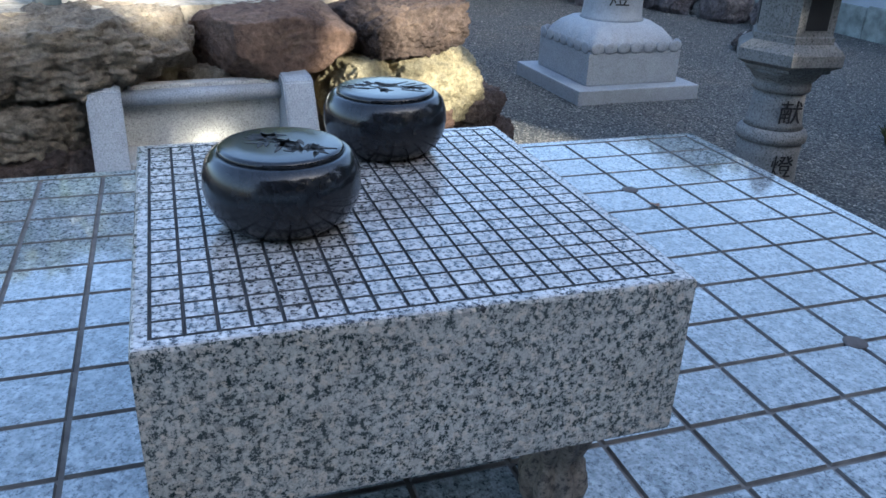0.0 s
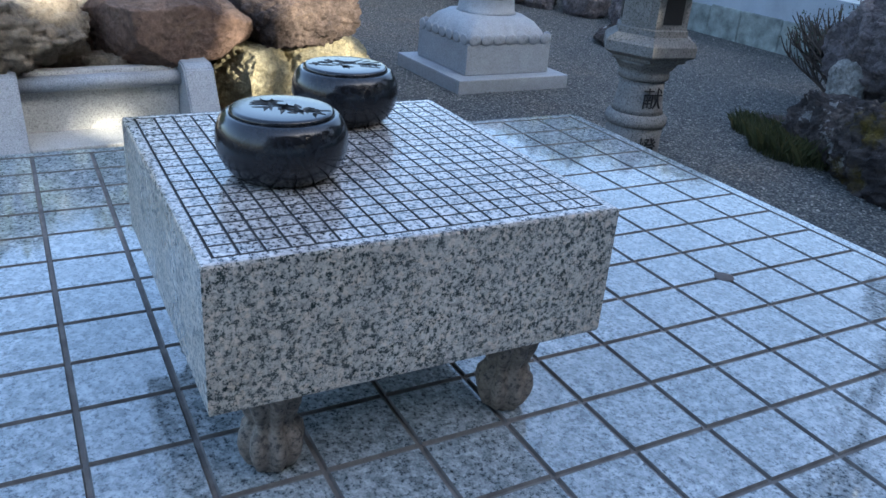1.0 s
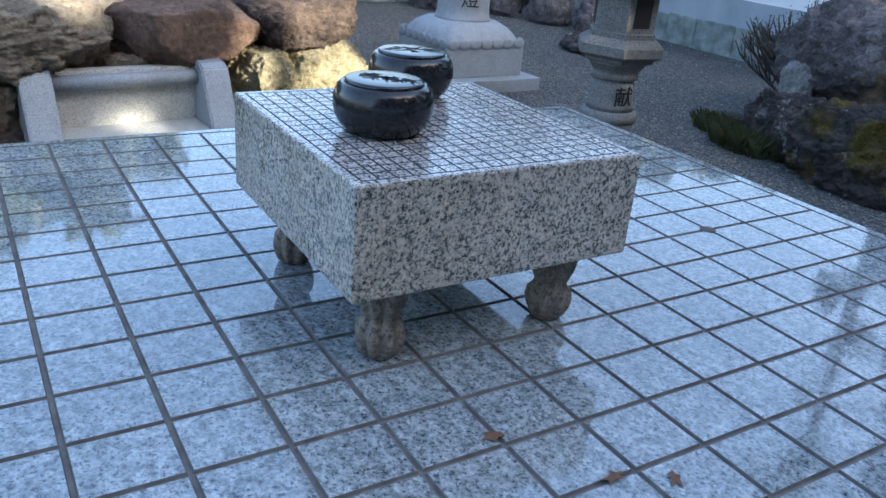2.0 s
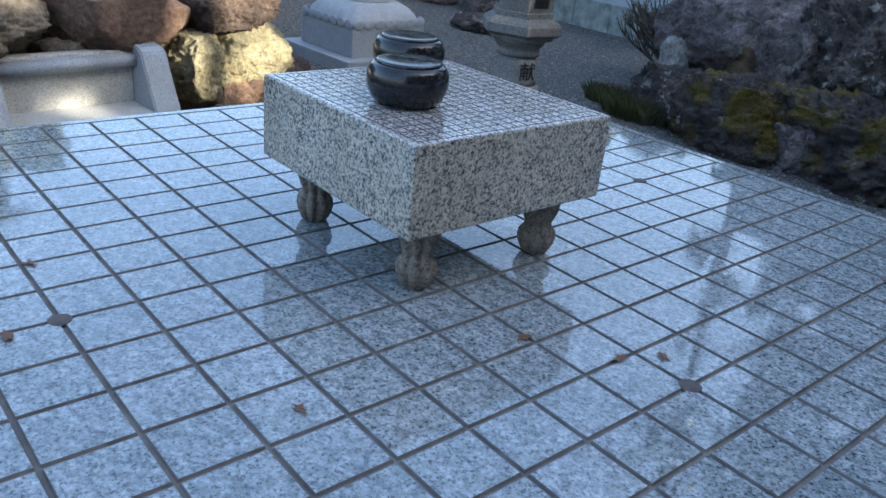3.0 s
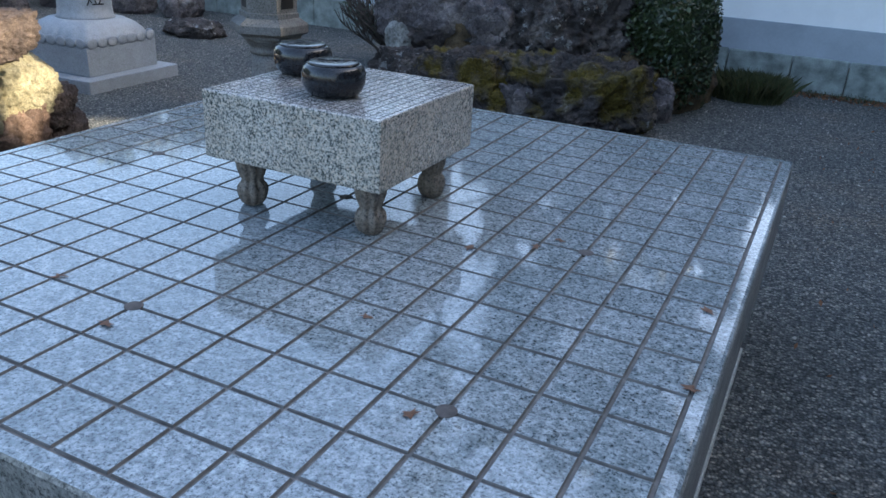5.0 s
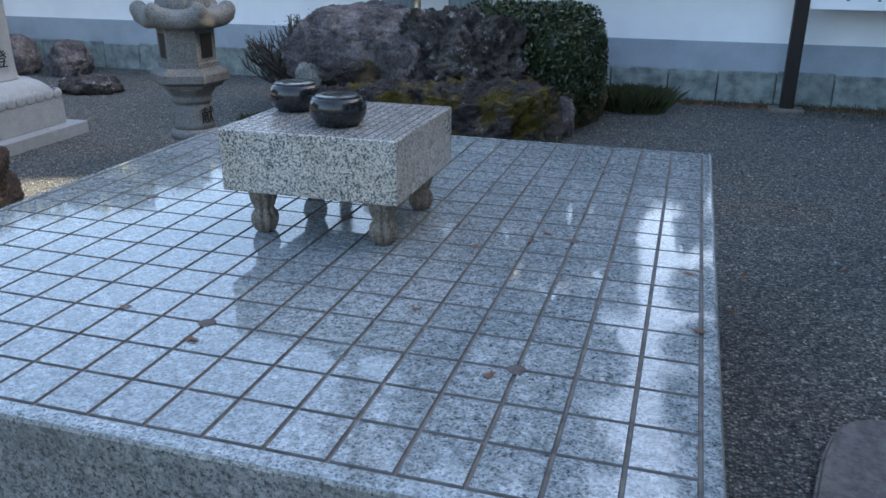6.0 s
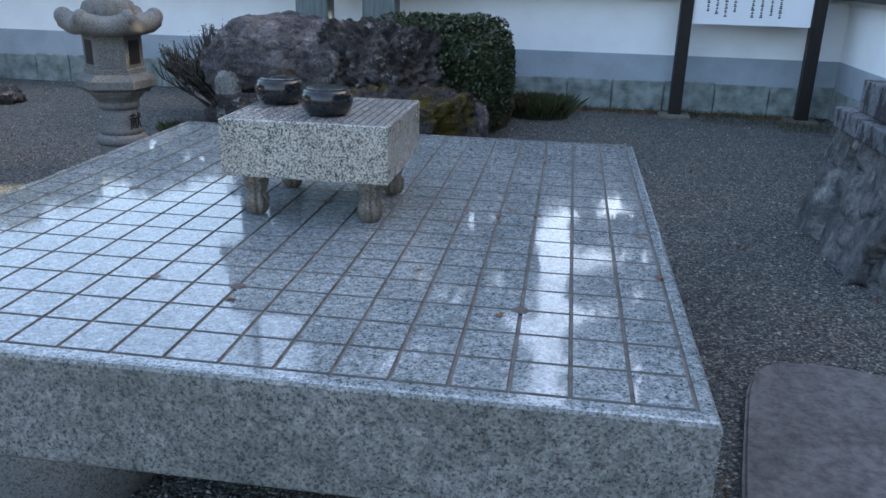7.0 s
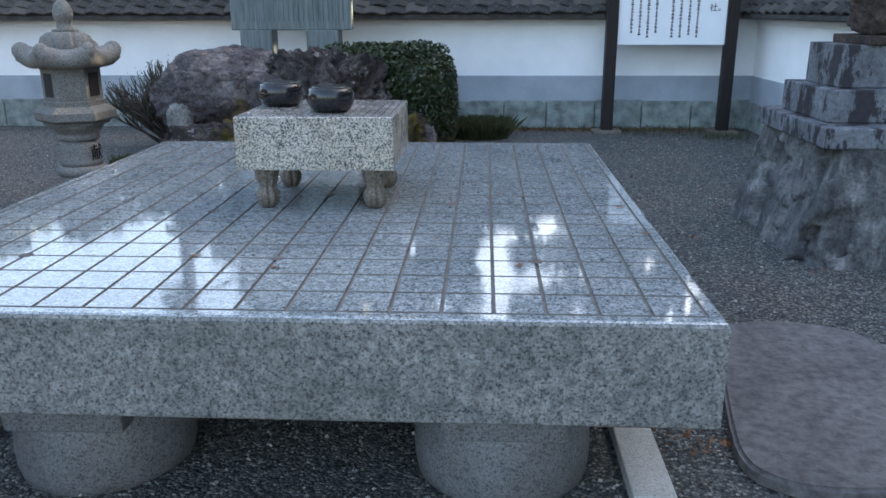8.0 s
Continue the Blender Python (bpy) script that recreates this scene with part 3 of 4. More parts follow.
def go_bowl(x, y, turn, kind, label):
    b = thing("go_bowl", (x, y, 0.2712), label, "go bowl", group="bowls on the board", turn=turn)
    part("bowl_body", lathe([(0.044, 0.0), (0.051, 0.002), (0.0605, 0.011), (0.0675, 0.024), (0.0700, 0.037), (0.0693, 0.050), (0.0655, 0.061), (0.0605, 0.0665), (0.056, 0.0678), (0.054, 0.0665)], 64), BLACK, b)
    b.scale = (0.985, 0.985, 1.0)
    lid = part("lid", lathe([(0.0545, 0.0662), (0.0550, 0.0680), (0.0548, 0.0700), (0.0535, 0.0716), (0.0500, 0.0722), (0.0300, 0.0724)], 64), BLACK, b)
    en = part("engraving", engraving(3 if kind == "bamboo" else 8, kind), CARVED, lid, "matt carved spray of leaves and blossom", at=(0, 0, 0.0721))
    en.scale = (1.3, 1.3, 1.0)
    return b


go_bowl(0.034, -0.103, 20, "bamboo", "black polished stone go bowl, lid carved with bamboo")
go_bowl(-0.146, 0.037, 70, "plum", "black polished stone go bowl, lid carved with blossom")


# fallen leaves on the table
def dry_leaf(seed):
    rg = random.Random(seed)
    bm = bmesh.new()
    c = bm.verts.new((0, 0, 0.003))
    ring = []
    for k in range(10):
        a = 2 * math.pi * k / 10
        r = (0.016 if k % 2 else 0.008) * rg.uniform(0.7, 1.2)
        ring.append(bm.verts.new((r * math.cos(a) * 1.2, r * math.sin(a) * 0.7, rg.uniform(0.0008, 0.004))))
    for k in range(10):
        bm.faces.new((c, ring[k], ring[(k + 1) % 10]))
    return finish(bm, False)


for k, (x, y) in enumerate([(0.012, -0.737), (-0.194, -0.655), (0.382, -0.117), (0.873, -0.139), (0.897, -0.423), (-0.512, 0.67), (0.50, -0.034), (0.53, 0.03), (0.36, -0.49), (0.56, -0.70)]):
    single("fallen_leaf", dry_leaf(k), DRY_LEAF, (x, y, 0.0004), "small dry brown leaf lying on the polished table", "leaf", group="fallen leaves", turn=k * 47)

# ---- boulder retaining wall, terrace and basin on the west side ----
G1, G2 = "boulders of the retaining wall", "rocks of the garden mound"


def stone(name, c, size, seed, m, label, cat="boulder", group="", turn=0.0, **kw):
    if group == G1:
        c = (c[0] - 0.285, (c[1] + 0.4) * 1.05 - 0.355, 0.55 + (c[2] - 0.55) * 1.03)
        size = [1.10 * s for s in size]
        kw.setdefault("sub", 5)
        kw.setdefault("fine", 0.04)
    elif group == G2:
        c = (c[0] - 0.10, c[1] + (0.22 if c[1] > 3.2 or c[2] > -0.3 else 0.02), c[2] - (0.11 if c[2] > -0.1 else 0.03))
    return single(name, rock([1.04 * s for s in size], seed, **kw), m, c, label, cat, group, turn=turn)


bm = bmesh.new()
tx = [(-1.66, -3.2), (-1.60, -1.2), (-1.72, -0.5), (-1.86, 0.1), (-2.02, 0.55), (-2.14, 0.78), (-2.6, 0.90), (-4.6, 0.95), (-4.6, -3.2)]
lo = [bm.verts.new((x, y, GROUND)) for x, y in tx]
hi = [bm.verts.new((x - 0.03, y - 0.03, 0.145)) for x, y in tx]
for k in range(len(tx)):
    bm.faces.new((lo[k - 1], lo[k], hi[k], hi[k - 1]))
bm.faces.new(hi)
single("terrace", finish(bm, False), SAND, (-0.33, 0.045, -0.01), "raised terrace of pale packed sand behind the boulders", "terrace", kind="structure")

WT = 19
stone("boulder", (-1.73, -0.525, 0.050), (0.40, 0.64, 0.195), 1, TAN_ROCK, "rough tan boulder in the top row of the retaining wall", group=G1, turn=10, boxy=0.95, rough=0.09, sub=5, fine=0.035)
stone("boulder", (-1.58, -1.16, 0.03), (0.42, 0.62, 0.23), 12, TAN_ROCK, "rough tan boulder in the top row of the retaining wall", group=G1, turn=4, boxy=0.6, rough=0.10)
stone("boulder", (-1.84, 0.090, 0.040), (0.36, 0.425, 0.195), 2, RUST_ROCK, "smooth rust-brown boulder above the basin", group=G1, turn=WT, boxy=1.0, rough=0.06, sub=5, fine=0.02)
stone("boulder", (-1.965, 0.530, 0.062), (0.36, 0.385, 0.165), 3, DARK_ROCK, "craggy dark brown boulder at the end of the wall", group=G1, turn=WT, boxy=0.9, rough=0.10, sub=5, fine=0.045)
stone("wall_stone", (-1.95, 0.63, -0.145), (0.30, 0.40, 0.225), 5, YELLOW_ROCK, "sunlit yellow stone under the end boulder", group=G1, turn=WT + 8, boxy=0.95, rough=0.08)
stone("wall_stone", (-1.84, 0.37, -0.15), (0.26, 0.22, 0.24), 6, YELLOW_ROCK, "yellow stone beside the basin", group=G1, turn=WT, boxy=0.95, rough=0.08)
stone("wall_stone", (-2.01, 0.80, -0.27), (0.30, 0.24, 0.16), 7, DARK_ROCK, "dark stone low in the wall corner", group=G1, turn=WT, boxy=0.95, rough=0.08)
stone("wall_stone", (-1.90, 0.52, -0.33), (0.30, 0.30, 0.20), 8, RUST_ROCK, "brown stone low in the retaining wall", group=G1, turn=WT, boxy=0.9)
stone("wall_stone", (-2.06, 0.84, -0.45), (0.34, 0.30, 0.24), 9, DARK_ROCK, "dark footing stone at the wall corner", group=G1, turn=WT, boxy=0.9)
stone("wall_stone", (-1.86, 0.40, -0.48), (0.34, 0.34, 0.20), 10, TAN_ROCK, "tan footing stone of the retaining wall", group=G1, turn=WT, boxy=0.9)
stone("wall_stone", (-1.80, -0.06, -0.065), (0.20, 0.26, 0.08), 11, TAN_ROCK, "flat tan stone wedged behind the basin", group=G1, turn=WT, boxy=0.9)
stone("wall_stone", (-1.66, -0.66, -0.14), (0.30, 0.34, 0.15), 13, TAN_ROCK, "greenish tan stone in the lower row", group=G1, turn=6, boxy=0.95, rough=0.07)
stone("wall_stone", (-1.64, -0.70, -0.31), (0.30, 0.44, 0.19), 14, DARK_ROCK, "brown stone in the lower row", group=G1, turn=6, boxy=0.95, rough=0.07)
stone("wall_stone", (-1.60, -0.98, -0.19), (0.30, 0.30, 0.24), 15, DARK_ROCK, "dark stone in the lower row", group=G1, turn=2, boxy=0.7)
stone("wall_stone", (-1.60, -1.02, -0.44), (0.34, 0.50, 0.24), 16, TAN_ROCK, "tan footing stone of the retaining wall", group=G1, boxy=0.9)
stone("wall_stone", (-1.60, -0.62, -0.48), (0.32, 0.40, 0.18), 17, TAN_ROCK, "tan footing stone of the retaining wall", group=G1, boxy=0.9)
stone("wall_stone", (-1.64, -1.45, -0.30), (0.34, 0.42, 0.46), 18, DARK_ROCK, "dark stone in the lower row", group=G1, boxy=0.9)
for k, y in enumerate((-1.75, -2.4)):
    stone("boulder", (-1.66, y, 0.0), (0.42, 0.68, 0.34), 20 + k, TAN_ROCK, "rough tan boulder in the top row of the retaining wall", group=G1, boxy=0.9)
    stone("wall_stone", (-1.66, y, -0.36), (0.42, 0.68, 0.42), 24 + k, DARK_ROCK, "dark stone in the lower row", group=G1, boxy=0.9)

# stone blocks standing on the terrace
for x, y, w, h in ((-1.88, -0.56, 0.075, 0.30), (-2.10, 0.33, 0.10, 0.25), (-2.2, -0.95, 0.3, 0.18)):
    single("terrace_block", boxed(-0.06, 0.06, -w / 2, w / 2, 0, h, bevel=0.006), SLATE, (x - 0.32, y + 0.02, 0.135), "cut grey stone block standing on the terrace", "stone block", group="blocks on the terrace", turn=12)

# stone basin with curved cheeks
basin = thing("stone_basin", (-1.84, -0.095, GROUND + 0.012), "pale granite basin with curved cheeks against the boulder wall", "stone basin", turn=4)


def cheek(w):
    prof = [(-0.10, 0.0), (-0.10, 0.482), (-0.01, 0.477), (0.02, 0.462), (0.048, 0.405), (0.085, 0.33), (0.14, 0.24), (0.19, 0.16), (0.21, 0.0)]
    bm = bmesh.new()
    a = [bm.verts.new((x, -w / 2, z)) for x, z in prof]
    b = [bm.verts.new((x, w / 2, z)) for x, z in prof]
    bm.faces.new(a)
    bm.faces.new(b[::-1])
    for k in range(len(prof)):
        bm.faces.new((a[k - 1], a[k], b[k], b[k - 1]))
    bmesh.ops.recalc_face_normals(bm, faces=bm.faces)
    bmesh.ops.bevel(bm, geom=bm.edges[:], offset=0.005, segments=2, affect="EDGES")
    return finish(bm, False)


for sy in (-1, 1):
    part("cheek", cheek(0.098), PALE, basin, at=(0, sy * 0.29, 0))
part("back_panel", boxed(-0.10, -0.055, -0.241, 0.241, 0.0, 0.46, bevel=0.004), BASIN, basin)
bm = bmesh.new()
tube(bm, [(-0.035, -0.241, 0.425), (-0.035, 0.241, 0.425)], 0.024, 0.024, 14)
box(bm, -0.09, -0.035, -0.241, 0.241, 0.43, 0.447, 0.004)
part("rim_bar", finish(bm), PALE, basin, "rounded granite rim")
part("basin_floor", boxed(-0.055, 0.12, -0.241, 0.241, 0.0, 0.27, bevel=0.004), BASIN, basin)

# ---- new square lantern pedestal ----
ped = thing("stone_lantern", (-3.43, 2.225, GROUND), "new pale granite lantern with lotus base on a square plinth", "stone lantern", turn=2)
part("plinth", boxed(-0.415, 0.415, -0.415, 0.415, -0.02, 0.085, bevel=0.006), PALE, ped)
part("base_block", boxed(-0.315, 0.315, -0.315, 0.315, 0.085, 0.275, bevel=0.006), PALE, ped)
ped.scale = (0.925, 0.925, 0.925)
lot = part("lotus_cap", lathe([(0.318, 0.275), (0.325, 0.285), (0.32, 0.31), (0.30, 0.35), (0.26, 0.39), (0.215, 0.415), (0.20, 0.425)], 96, lobes=24, depth=0.05, lob_z=(0.28, 0.35), square=5), PALE, ped, "carved lotus petals")
for k in range(28):
    s, f = divmod(k, 7)
    u = -0.27 + 0.09 * f
    c = [(0.322, u), (-u, 0.322), (-0.322, -u), (u, -0.322)][s]
    pt = bmesh.new()
    bmesh.ops.create_uvsphere(pt, u_segments=10, v_segments=6, radius=1, matrix=Matrix.LocRotScale((0, 0, 0), Euler((0, 0, s * math.pi / 2)), (0.007, 0.047, 0.036)))
    part("petal", finish(pt), PALE, lot, at=(c[0] * 0.985, c[1] * 0.985, 0.302))
part("shaft", lathe([(0.20, 0.42), (0.185, 0.44), (0.178, 0.5), (0.172, 1.2), (0.18, 1.3), (0.26, 1.38), (0.26, 1.44)], 48), PALE, ped)


def written(body, size, parent, at, rot, name="inscription", label="black inked character"):
    cu = bpy.data.curves.new(name, "FONT")
    cu.body, cu.size, cu.extrude = body, size * K, 0.0015
    cu.align_x, cu.align_y = "CENTER", "CENTER"
    cu.materials.append(INK_AND_SHADE)
    ob = new(name, cu)
    ob.parent = parent
    ob.location = Vector(at) * K
    ob.rotation_euler = rot
    return tagged(ob, label)


a = radians(-20)
written("燈", 0.13, ped, (0.178 * math.cos(a), 0.178 * math.sin(a), 0.565), (math.pi / 2, 0, a + math.pi / 2))

# ---- old stone lantern ----
lan = thing("stone_lantern", (-1.89, 2.14, GROUND - 0.173), "old weathered granite lantern with curled roof corners", "stone lantern", turn=12)
lan.scale = (1.1, 1.1, 1.1)
part("lower_shaft", lathe([(0.15, 0.08), (0.145, 0.12), (0.118, 0.15), (0.112, 0.24), (0.117, 0.30)], 40), OLD, lan)
part("shaft_ring", lathe([(0.117, 0.30), (0.126, 0.306), (0.128, 0.325), (0.120, 0.342), (0.106, 0.352)], 40), OLD, lan)
part("upper_shaft", lathe([(0.106, 0.352), (0.098, 0.375), (0.092, 0.43), (0.090, 0.485)], 40), OLD, lan)
part("neck", lathe([(0.092, 0.485), (0.103, 0.49), (0.103, 0.512), (0.098, 0.518), (0.110, 0.53), (0.124, 0.55), (0.142, 0.567)], 48, lobes=12, depth=0.06, lob_z=(0.52, 0.57)), OLD, lan)
part("platform", prism(6, [(0.15, 0.565), (0.162, 0.57), (0.165, 0.582), (0.192, 0.594), (0.200, 0.60), (0.200, 0.637), (0.190, 0.648), (0.155, 0.668)], 0.2), OLD, lan)
fire = part("fire_box", prism(6, [(0.152, 0.668), (0.152, 0.69), (0.143, 0.695), (0.143, 0.85), (0.152, 0.865)], 0.2), OLD, lan)
for k in range(6):
    a = 0.2 + math.pi / 6 + k * math.pi / 3
    r = 0.1235
    # every other panel is solid black, painting the shade inside an opening
    w = part("window_panel", boxed(-0.003, 0.003, -0.042, 0.042, 0.715, 0.835, bevel=0.001), INK_AND_SHADE if k % 2 else OLD, fire, "black panel painted for the shaded lantern opening" if k % 2 else "")
    w.location = Vector((r * math.cos(a), r * math.sin(a), 0)) * K
    w.rotation_euler = (0, 0, a)
bm = bmesh.new()
R, NN = [], 72
for z, rr, lift in ((0.865, 0.155, 0), (0.863, 0.205, 0.25), (0.88, 0.232, 0.6), (0.92, 0.236, 1.0), (0.95, 0.20, 0.9), (0.955, 0.14, 0.2), (0.96, 0.06, 0)):
    ring = []
    for k in range(NN):
        a = 2 * math.pi * k / NN
        c = abs(math.cos(3 * (a - 0.2))) ** 3
        q = rr * (0.93 + 0.07 * c) + 0.024 * c * lift + 0.006 * noise.noise(Vector((math.cos(a) * 3, math.sin(a) * 3, z * 9)))
        ring.append(bm.verts.new((q * math.cos(a), q * math.sin(a), z + 0.035 * c * lift)))
    R.append(ring)
for p, q in zip(R, R[1:]):
    for k in range(NN):
        bm.faces.new((p[k], p[(k + 1) % NN], q[(k + 1) % NN], q[k]))
bm.faces.new(R[0][::-1])
bm.faces.new(R[-1])
roof = part("lantern_roof", finish(bm), OLD, lan, "mossy stone roof with upturned corners")
part("ribbed_dome", lathe([(0.125, 0.92), (0.138, 0.945), (0.136, 0.975), (0.12, 1.015), (0.09, 1.035), (0.055, 1.04)], 96, lobes=16, depth=0.12, lob_z=(0.91, 1.037)), OLD, roof, "melon-ribbed stone dome")
for k in range(6):
    a = 0.2 + k * math.pi / 3
    cb = bmesh.new()
    bmesh.ops.create_uvsphere(cb, u_segments=14, v_segments=10, radius=1, matrix=Matrix.LocRotScale(None, Euler((0, 0.3, a)), (0.045, 0.036, 0.046)))
    part("corner_scroll", finish(cb), OLD, roof, at=(0.215 * math.cos(a), 0.215 * math.sin(a), 0.945))
part("finial", lathe([(0.062, 1.035), (0.064, 1.048), (0.038, 1.053), (0.036, 1.085), (0.046, 1.10), (0.05, 1.135), (0.035, 1.175), (0.008, 1.205)], 28), OLD, lan)
a = radians(-22)
written("献", 0.092, lan, (0.097 * math.cos(a), 0.097 * math.sin(a), 0.415), (math.pi / 2, 0, a + math.pi / 2))
written("燈", 0.092, lan, (0.1135 * math.cos(a), 0.1135 * math.sin(a), 0.215), (math.pi / 2, 0, a + math.pi / 2))

# ---- rock mound with moss, hedge and monument ----
stone("garden_rock", (-1.42, 3.62, 0.02), (1.00, 0.95, 0.66), 31, GARDEN_ROCK, "large rounded purple-grey rock on the mound", "rock", G2, sub=5, rough=0.12, boxy=0.6, fine=0.03, cuts=24)
stone("garden_rock", (-0.62, 3.55, -0.02), (0.95, 0.95, 0.70), 32, BLACK_ROCK, "craggy black rock spotted with white lichen", "rock", G2, sub=5, rough=0.18, boxy=0.75, fine=0.075, cuts=28)
stone("garden_rock", (-0.98, 3.22, -0.12), (0.34, 0.32, 0.50), 33, GARDEN_ROCK, "upright grey rock wedged in the mound", "rock", G2, rough=0.18, fine=0.06)
stone("garden_rock", (-0.28, 3.14, -0.36), (0.86, 0.66, 0.48), 34, MOSS_ROCK, "low dark rock with a cushion of yellow-green moss", "rock", G2, sub=5, rough=0.16, fine=0.06)
stone("garden_rock", (-0.93, 3.05, -0.39), (0.72, 0.58, 0.48), 35, MOSS_ROCK, "mossy dark rock at the foot of the mound", "rock", G2, sub=5, rough=0.16, fine=0.05)
stone("garden_rock", (-1.42, 3.12, -0.40), (0.52, 0.40, 0.40), 36, BLACK_ROCK, "jagged dark rock at the foot of the mound", "rock", G2, rough=0.2, fine=0.06)
stone("garden_rock", (-0.62, 2.95, -0.44), (0.30, 0.24, 0.34), 37, GARDEN_ROCK, "grey streaked rock at the foot of the mound", "rock", G2, rough=0.2, fine=0.06)
stone("garden_rock", (-1.64, 3.13, -0.22), (0.17, 0.12, 0.29), 38, WHITE_ROCK, "small pale upright stone", "rock", G2, rough=0.12, turn=20)
stone("garden_rock", (-1.80, 3.12, -0.47), (0.20, 0.16, 0.15), 39, MOSS_ROCK, "small mossy rock in the grass", "rock", G2, rough=0.15)
stone("garden_rock", (0.14, 3.28, -0.42), (0.16, 0.14, 0.34), 40, GARDEN_ROCK, "narrow grey stone at the hedge foot", "rock", G2, rough=0.15)
single("garden_mound", rock((2.2, 1.7, 1.1), 41, 0.05, 4, 0.5), EARTH, (-0.93, 4.15, -0.40), "dark earth mound between the garden rocks", "mound")

rng = np.random.default_rng(11)


def ball_points(n, c, r, rng, shell=0.72):
    d = rng.normal(size=(n, 3))
    d /= np.linalg.norm(d, axis=1)[:, None]
    e = 3.0
    q = (np.abs(d) ** e).sum(1) ** (-1 / e)
    rad = q * rng.uniform(shell, 1.03, n)
    wob = np.array([1 + 0.07 * noise.noise(Vector(v) * 3.0) + 0.05 * noise.noise(Vector(v) * 8.0) for v in d])
    return np.asarray(c) + d * (rad * wob)[:, None] * np.asarray(r)


hedge = thing("clipped_hedge", (-0.075, 3.92, GROUND - 0.03), "dense clipped dark evergreen bush beside the rocks", "hedge")
part("hedge_stems", finish(tube(bmesh.new(), [(0, 0, 0), (0.02, 0.01, 0.3), (0.0, 0.0, 0.7)], 0.05, 0.02)), BARK, hedge)
part("inner_growth", rock((0.42, 0.48, 0.60), 52, 0.05, 3, 0.4), HEDGE_LEAF, hedge, at=(0.0, 0.0, 0.46))
part("foliage", leaf_cloud("foliage", ball_points(15000, (0, 0, 0.455), (0.335, 0.38, 0.41), rng, 0.8), 0.0155, HEDGE_LEAF, rng), HEDGE_LEAF, hedge)
low = thing("clipped_hedge", (-0.46, 4.12, 0.06), "low clipped evergreen growth along the top of the rocks", "hedge")
part("inner_growth", rock((0.7, 0.4, 0.24), 53, 0.05, 3, 0.6), HEDGE_LEAF, low, at=(0, 0, 0.08))
part("foliage", leaf_cloud("foliage", ball_points(4000, (0, 0, 0.08), (0.42, 0.26, 0.16), rng), 0.017, HEDGE_LEAF, rng), HEDGE_LEAF, low)

mon = thing("stone_monument", (-1.085, 4.25, 0.205), "slate monument panel with vertical grooves on two stone feet", "monument")
for x in (-0.28, 0.26):
    part("monument_foot", boxed(x - 0.13, x + 0.13, -0.10, 0.10, -0.12, 0.19, bevel=0.008), SLATE, mon)
pan = part("monument_panel", boxed(-0.49, 0.49, -0.05, 0.05, 0.19, 1.25, bevel=0.008), SLATE, mon)
for k in range(22):
    x = -0.42 + 0.04 * k
    part("carved_column", boxed(x - 0.006, x + 0.006, -0.056, -0.045, 0.26, 1.18, bevel=0.002), SLATE, pan)

# tufts of grass and the bare shrub
def tuft(name, c, r, n, h, label):
    v, f = [], []
    rg = np.random.default_rng(int(abs(c[0] * 100)) + n)
    for k in range(n):
        a, d = rg.uniform(0, 6.28), r * math.sqrt(rg.uniform(0, 1))
        x, y, hh, b, w = d * math.cos(a), d * math.sin(a) * 0.7, h * rg.uniform(0.5, 1.2), rg.uniform(0, 6.28), 0.0022
        lx, ly = rg.normal(0, 0.35) * hh, rg.normal(0, 0.35) * hh
        i = len(v)
        v += [(x - w * math.cos(b), y - w * math.sin(b), 0), (x + w * math.cos(b), y + w * math.sin(b), 0), (x + lx * 0.5 + w * 0.7, y + ly * 0.5, hh * 0.7), (x + lx, y + ly, hh)]
        f += [(i, i + 1, i + 2), (i, i + 2, i + 3)]
    single(name, raw_mesh(name, v, f, GRASS), GRASS, c, label, "grass", kind="stuff")


tuft("grass", (-1.96, 3.12, GROUND), 0.20, 1800, 0.085, "tuft of yellow-green grass and moss by the rocks")
tuft("grass", (-1.66, 2.98, GROUND), 0.24, 2200, 0.12, "green fern-like grass at the foot of the mound")
tuft("grass", (0.44, 4.6, GROUND), 0.25, 3600, 0.17, "low green grass beside the clipped hedge")
for k in range(7):
    tuft("grass", (0.85 + 0.31 * k, 5.10, GROUND), 0.16, 130 + 30 * (k % 3), 0.035, "thin brown-green weeds along the wall foot")
lp = np.stack([rng.uniform(0.5, 2.8, 900), 5.13 - np.abs(rng.normal(0, 0.09, 900)), GROUND + rng.uniform(0.003, 0.012, 900)], 1)
single("leaf_litter", leaf_cloud("leaf_litter", lp, 0.014, DRY_LEAF, rng), DRY_LEAF, (0, 0, 0), "brown dry leaf litter along the wall foot", "leaf litter", kind="stuff")
lp = np.concatenate([np.stack([rng.normal(1.04, 0.09, 110), rng.normal(-0.52, 0.12, 110), GROUND + rng.uniform(0.006, 0.014, 110)], 1),
                     np.stack([rng.uniform(1.0, 2.6, 130), rng.uniform(-0.4, 4.8, 130), GROUND + rng.uniform(0.006, 0.014, 130)], 1)])
single("leaf_litter", leaf_cloud("leaf_litter", lp, 0.011, DRY_LEAF, rng), DRY_LEAF, (0, 0, 0), "scattered brown leaf scraps on the gravel beside the table", "leaf litter", kind="stuff")
tuft("grass", (2.05, 5.0, GROUND), 0.5, 500, 0.04, "thin brown-green weeds along the wall foot")
tuft("grass", (2.55, 4.6, GROUND), 0.22, 170, 0.05, "thin weeds in the wall corner")

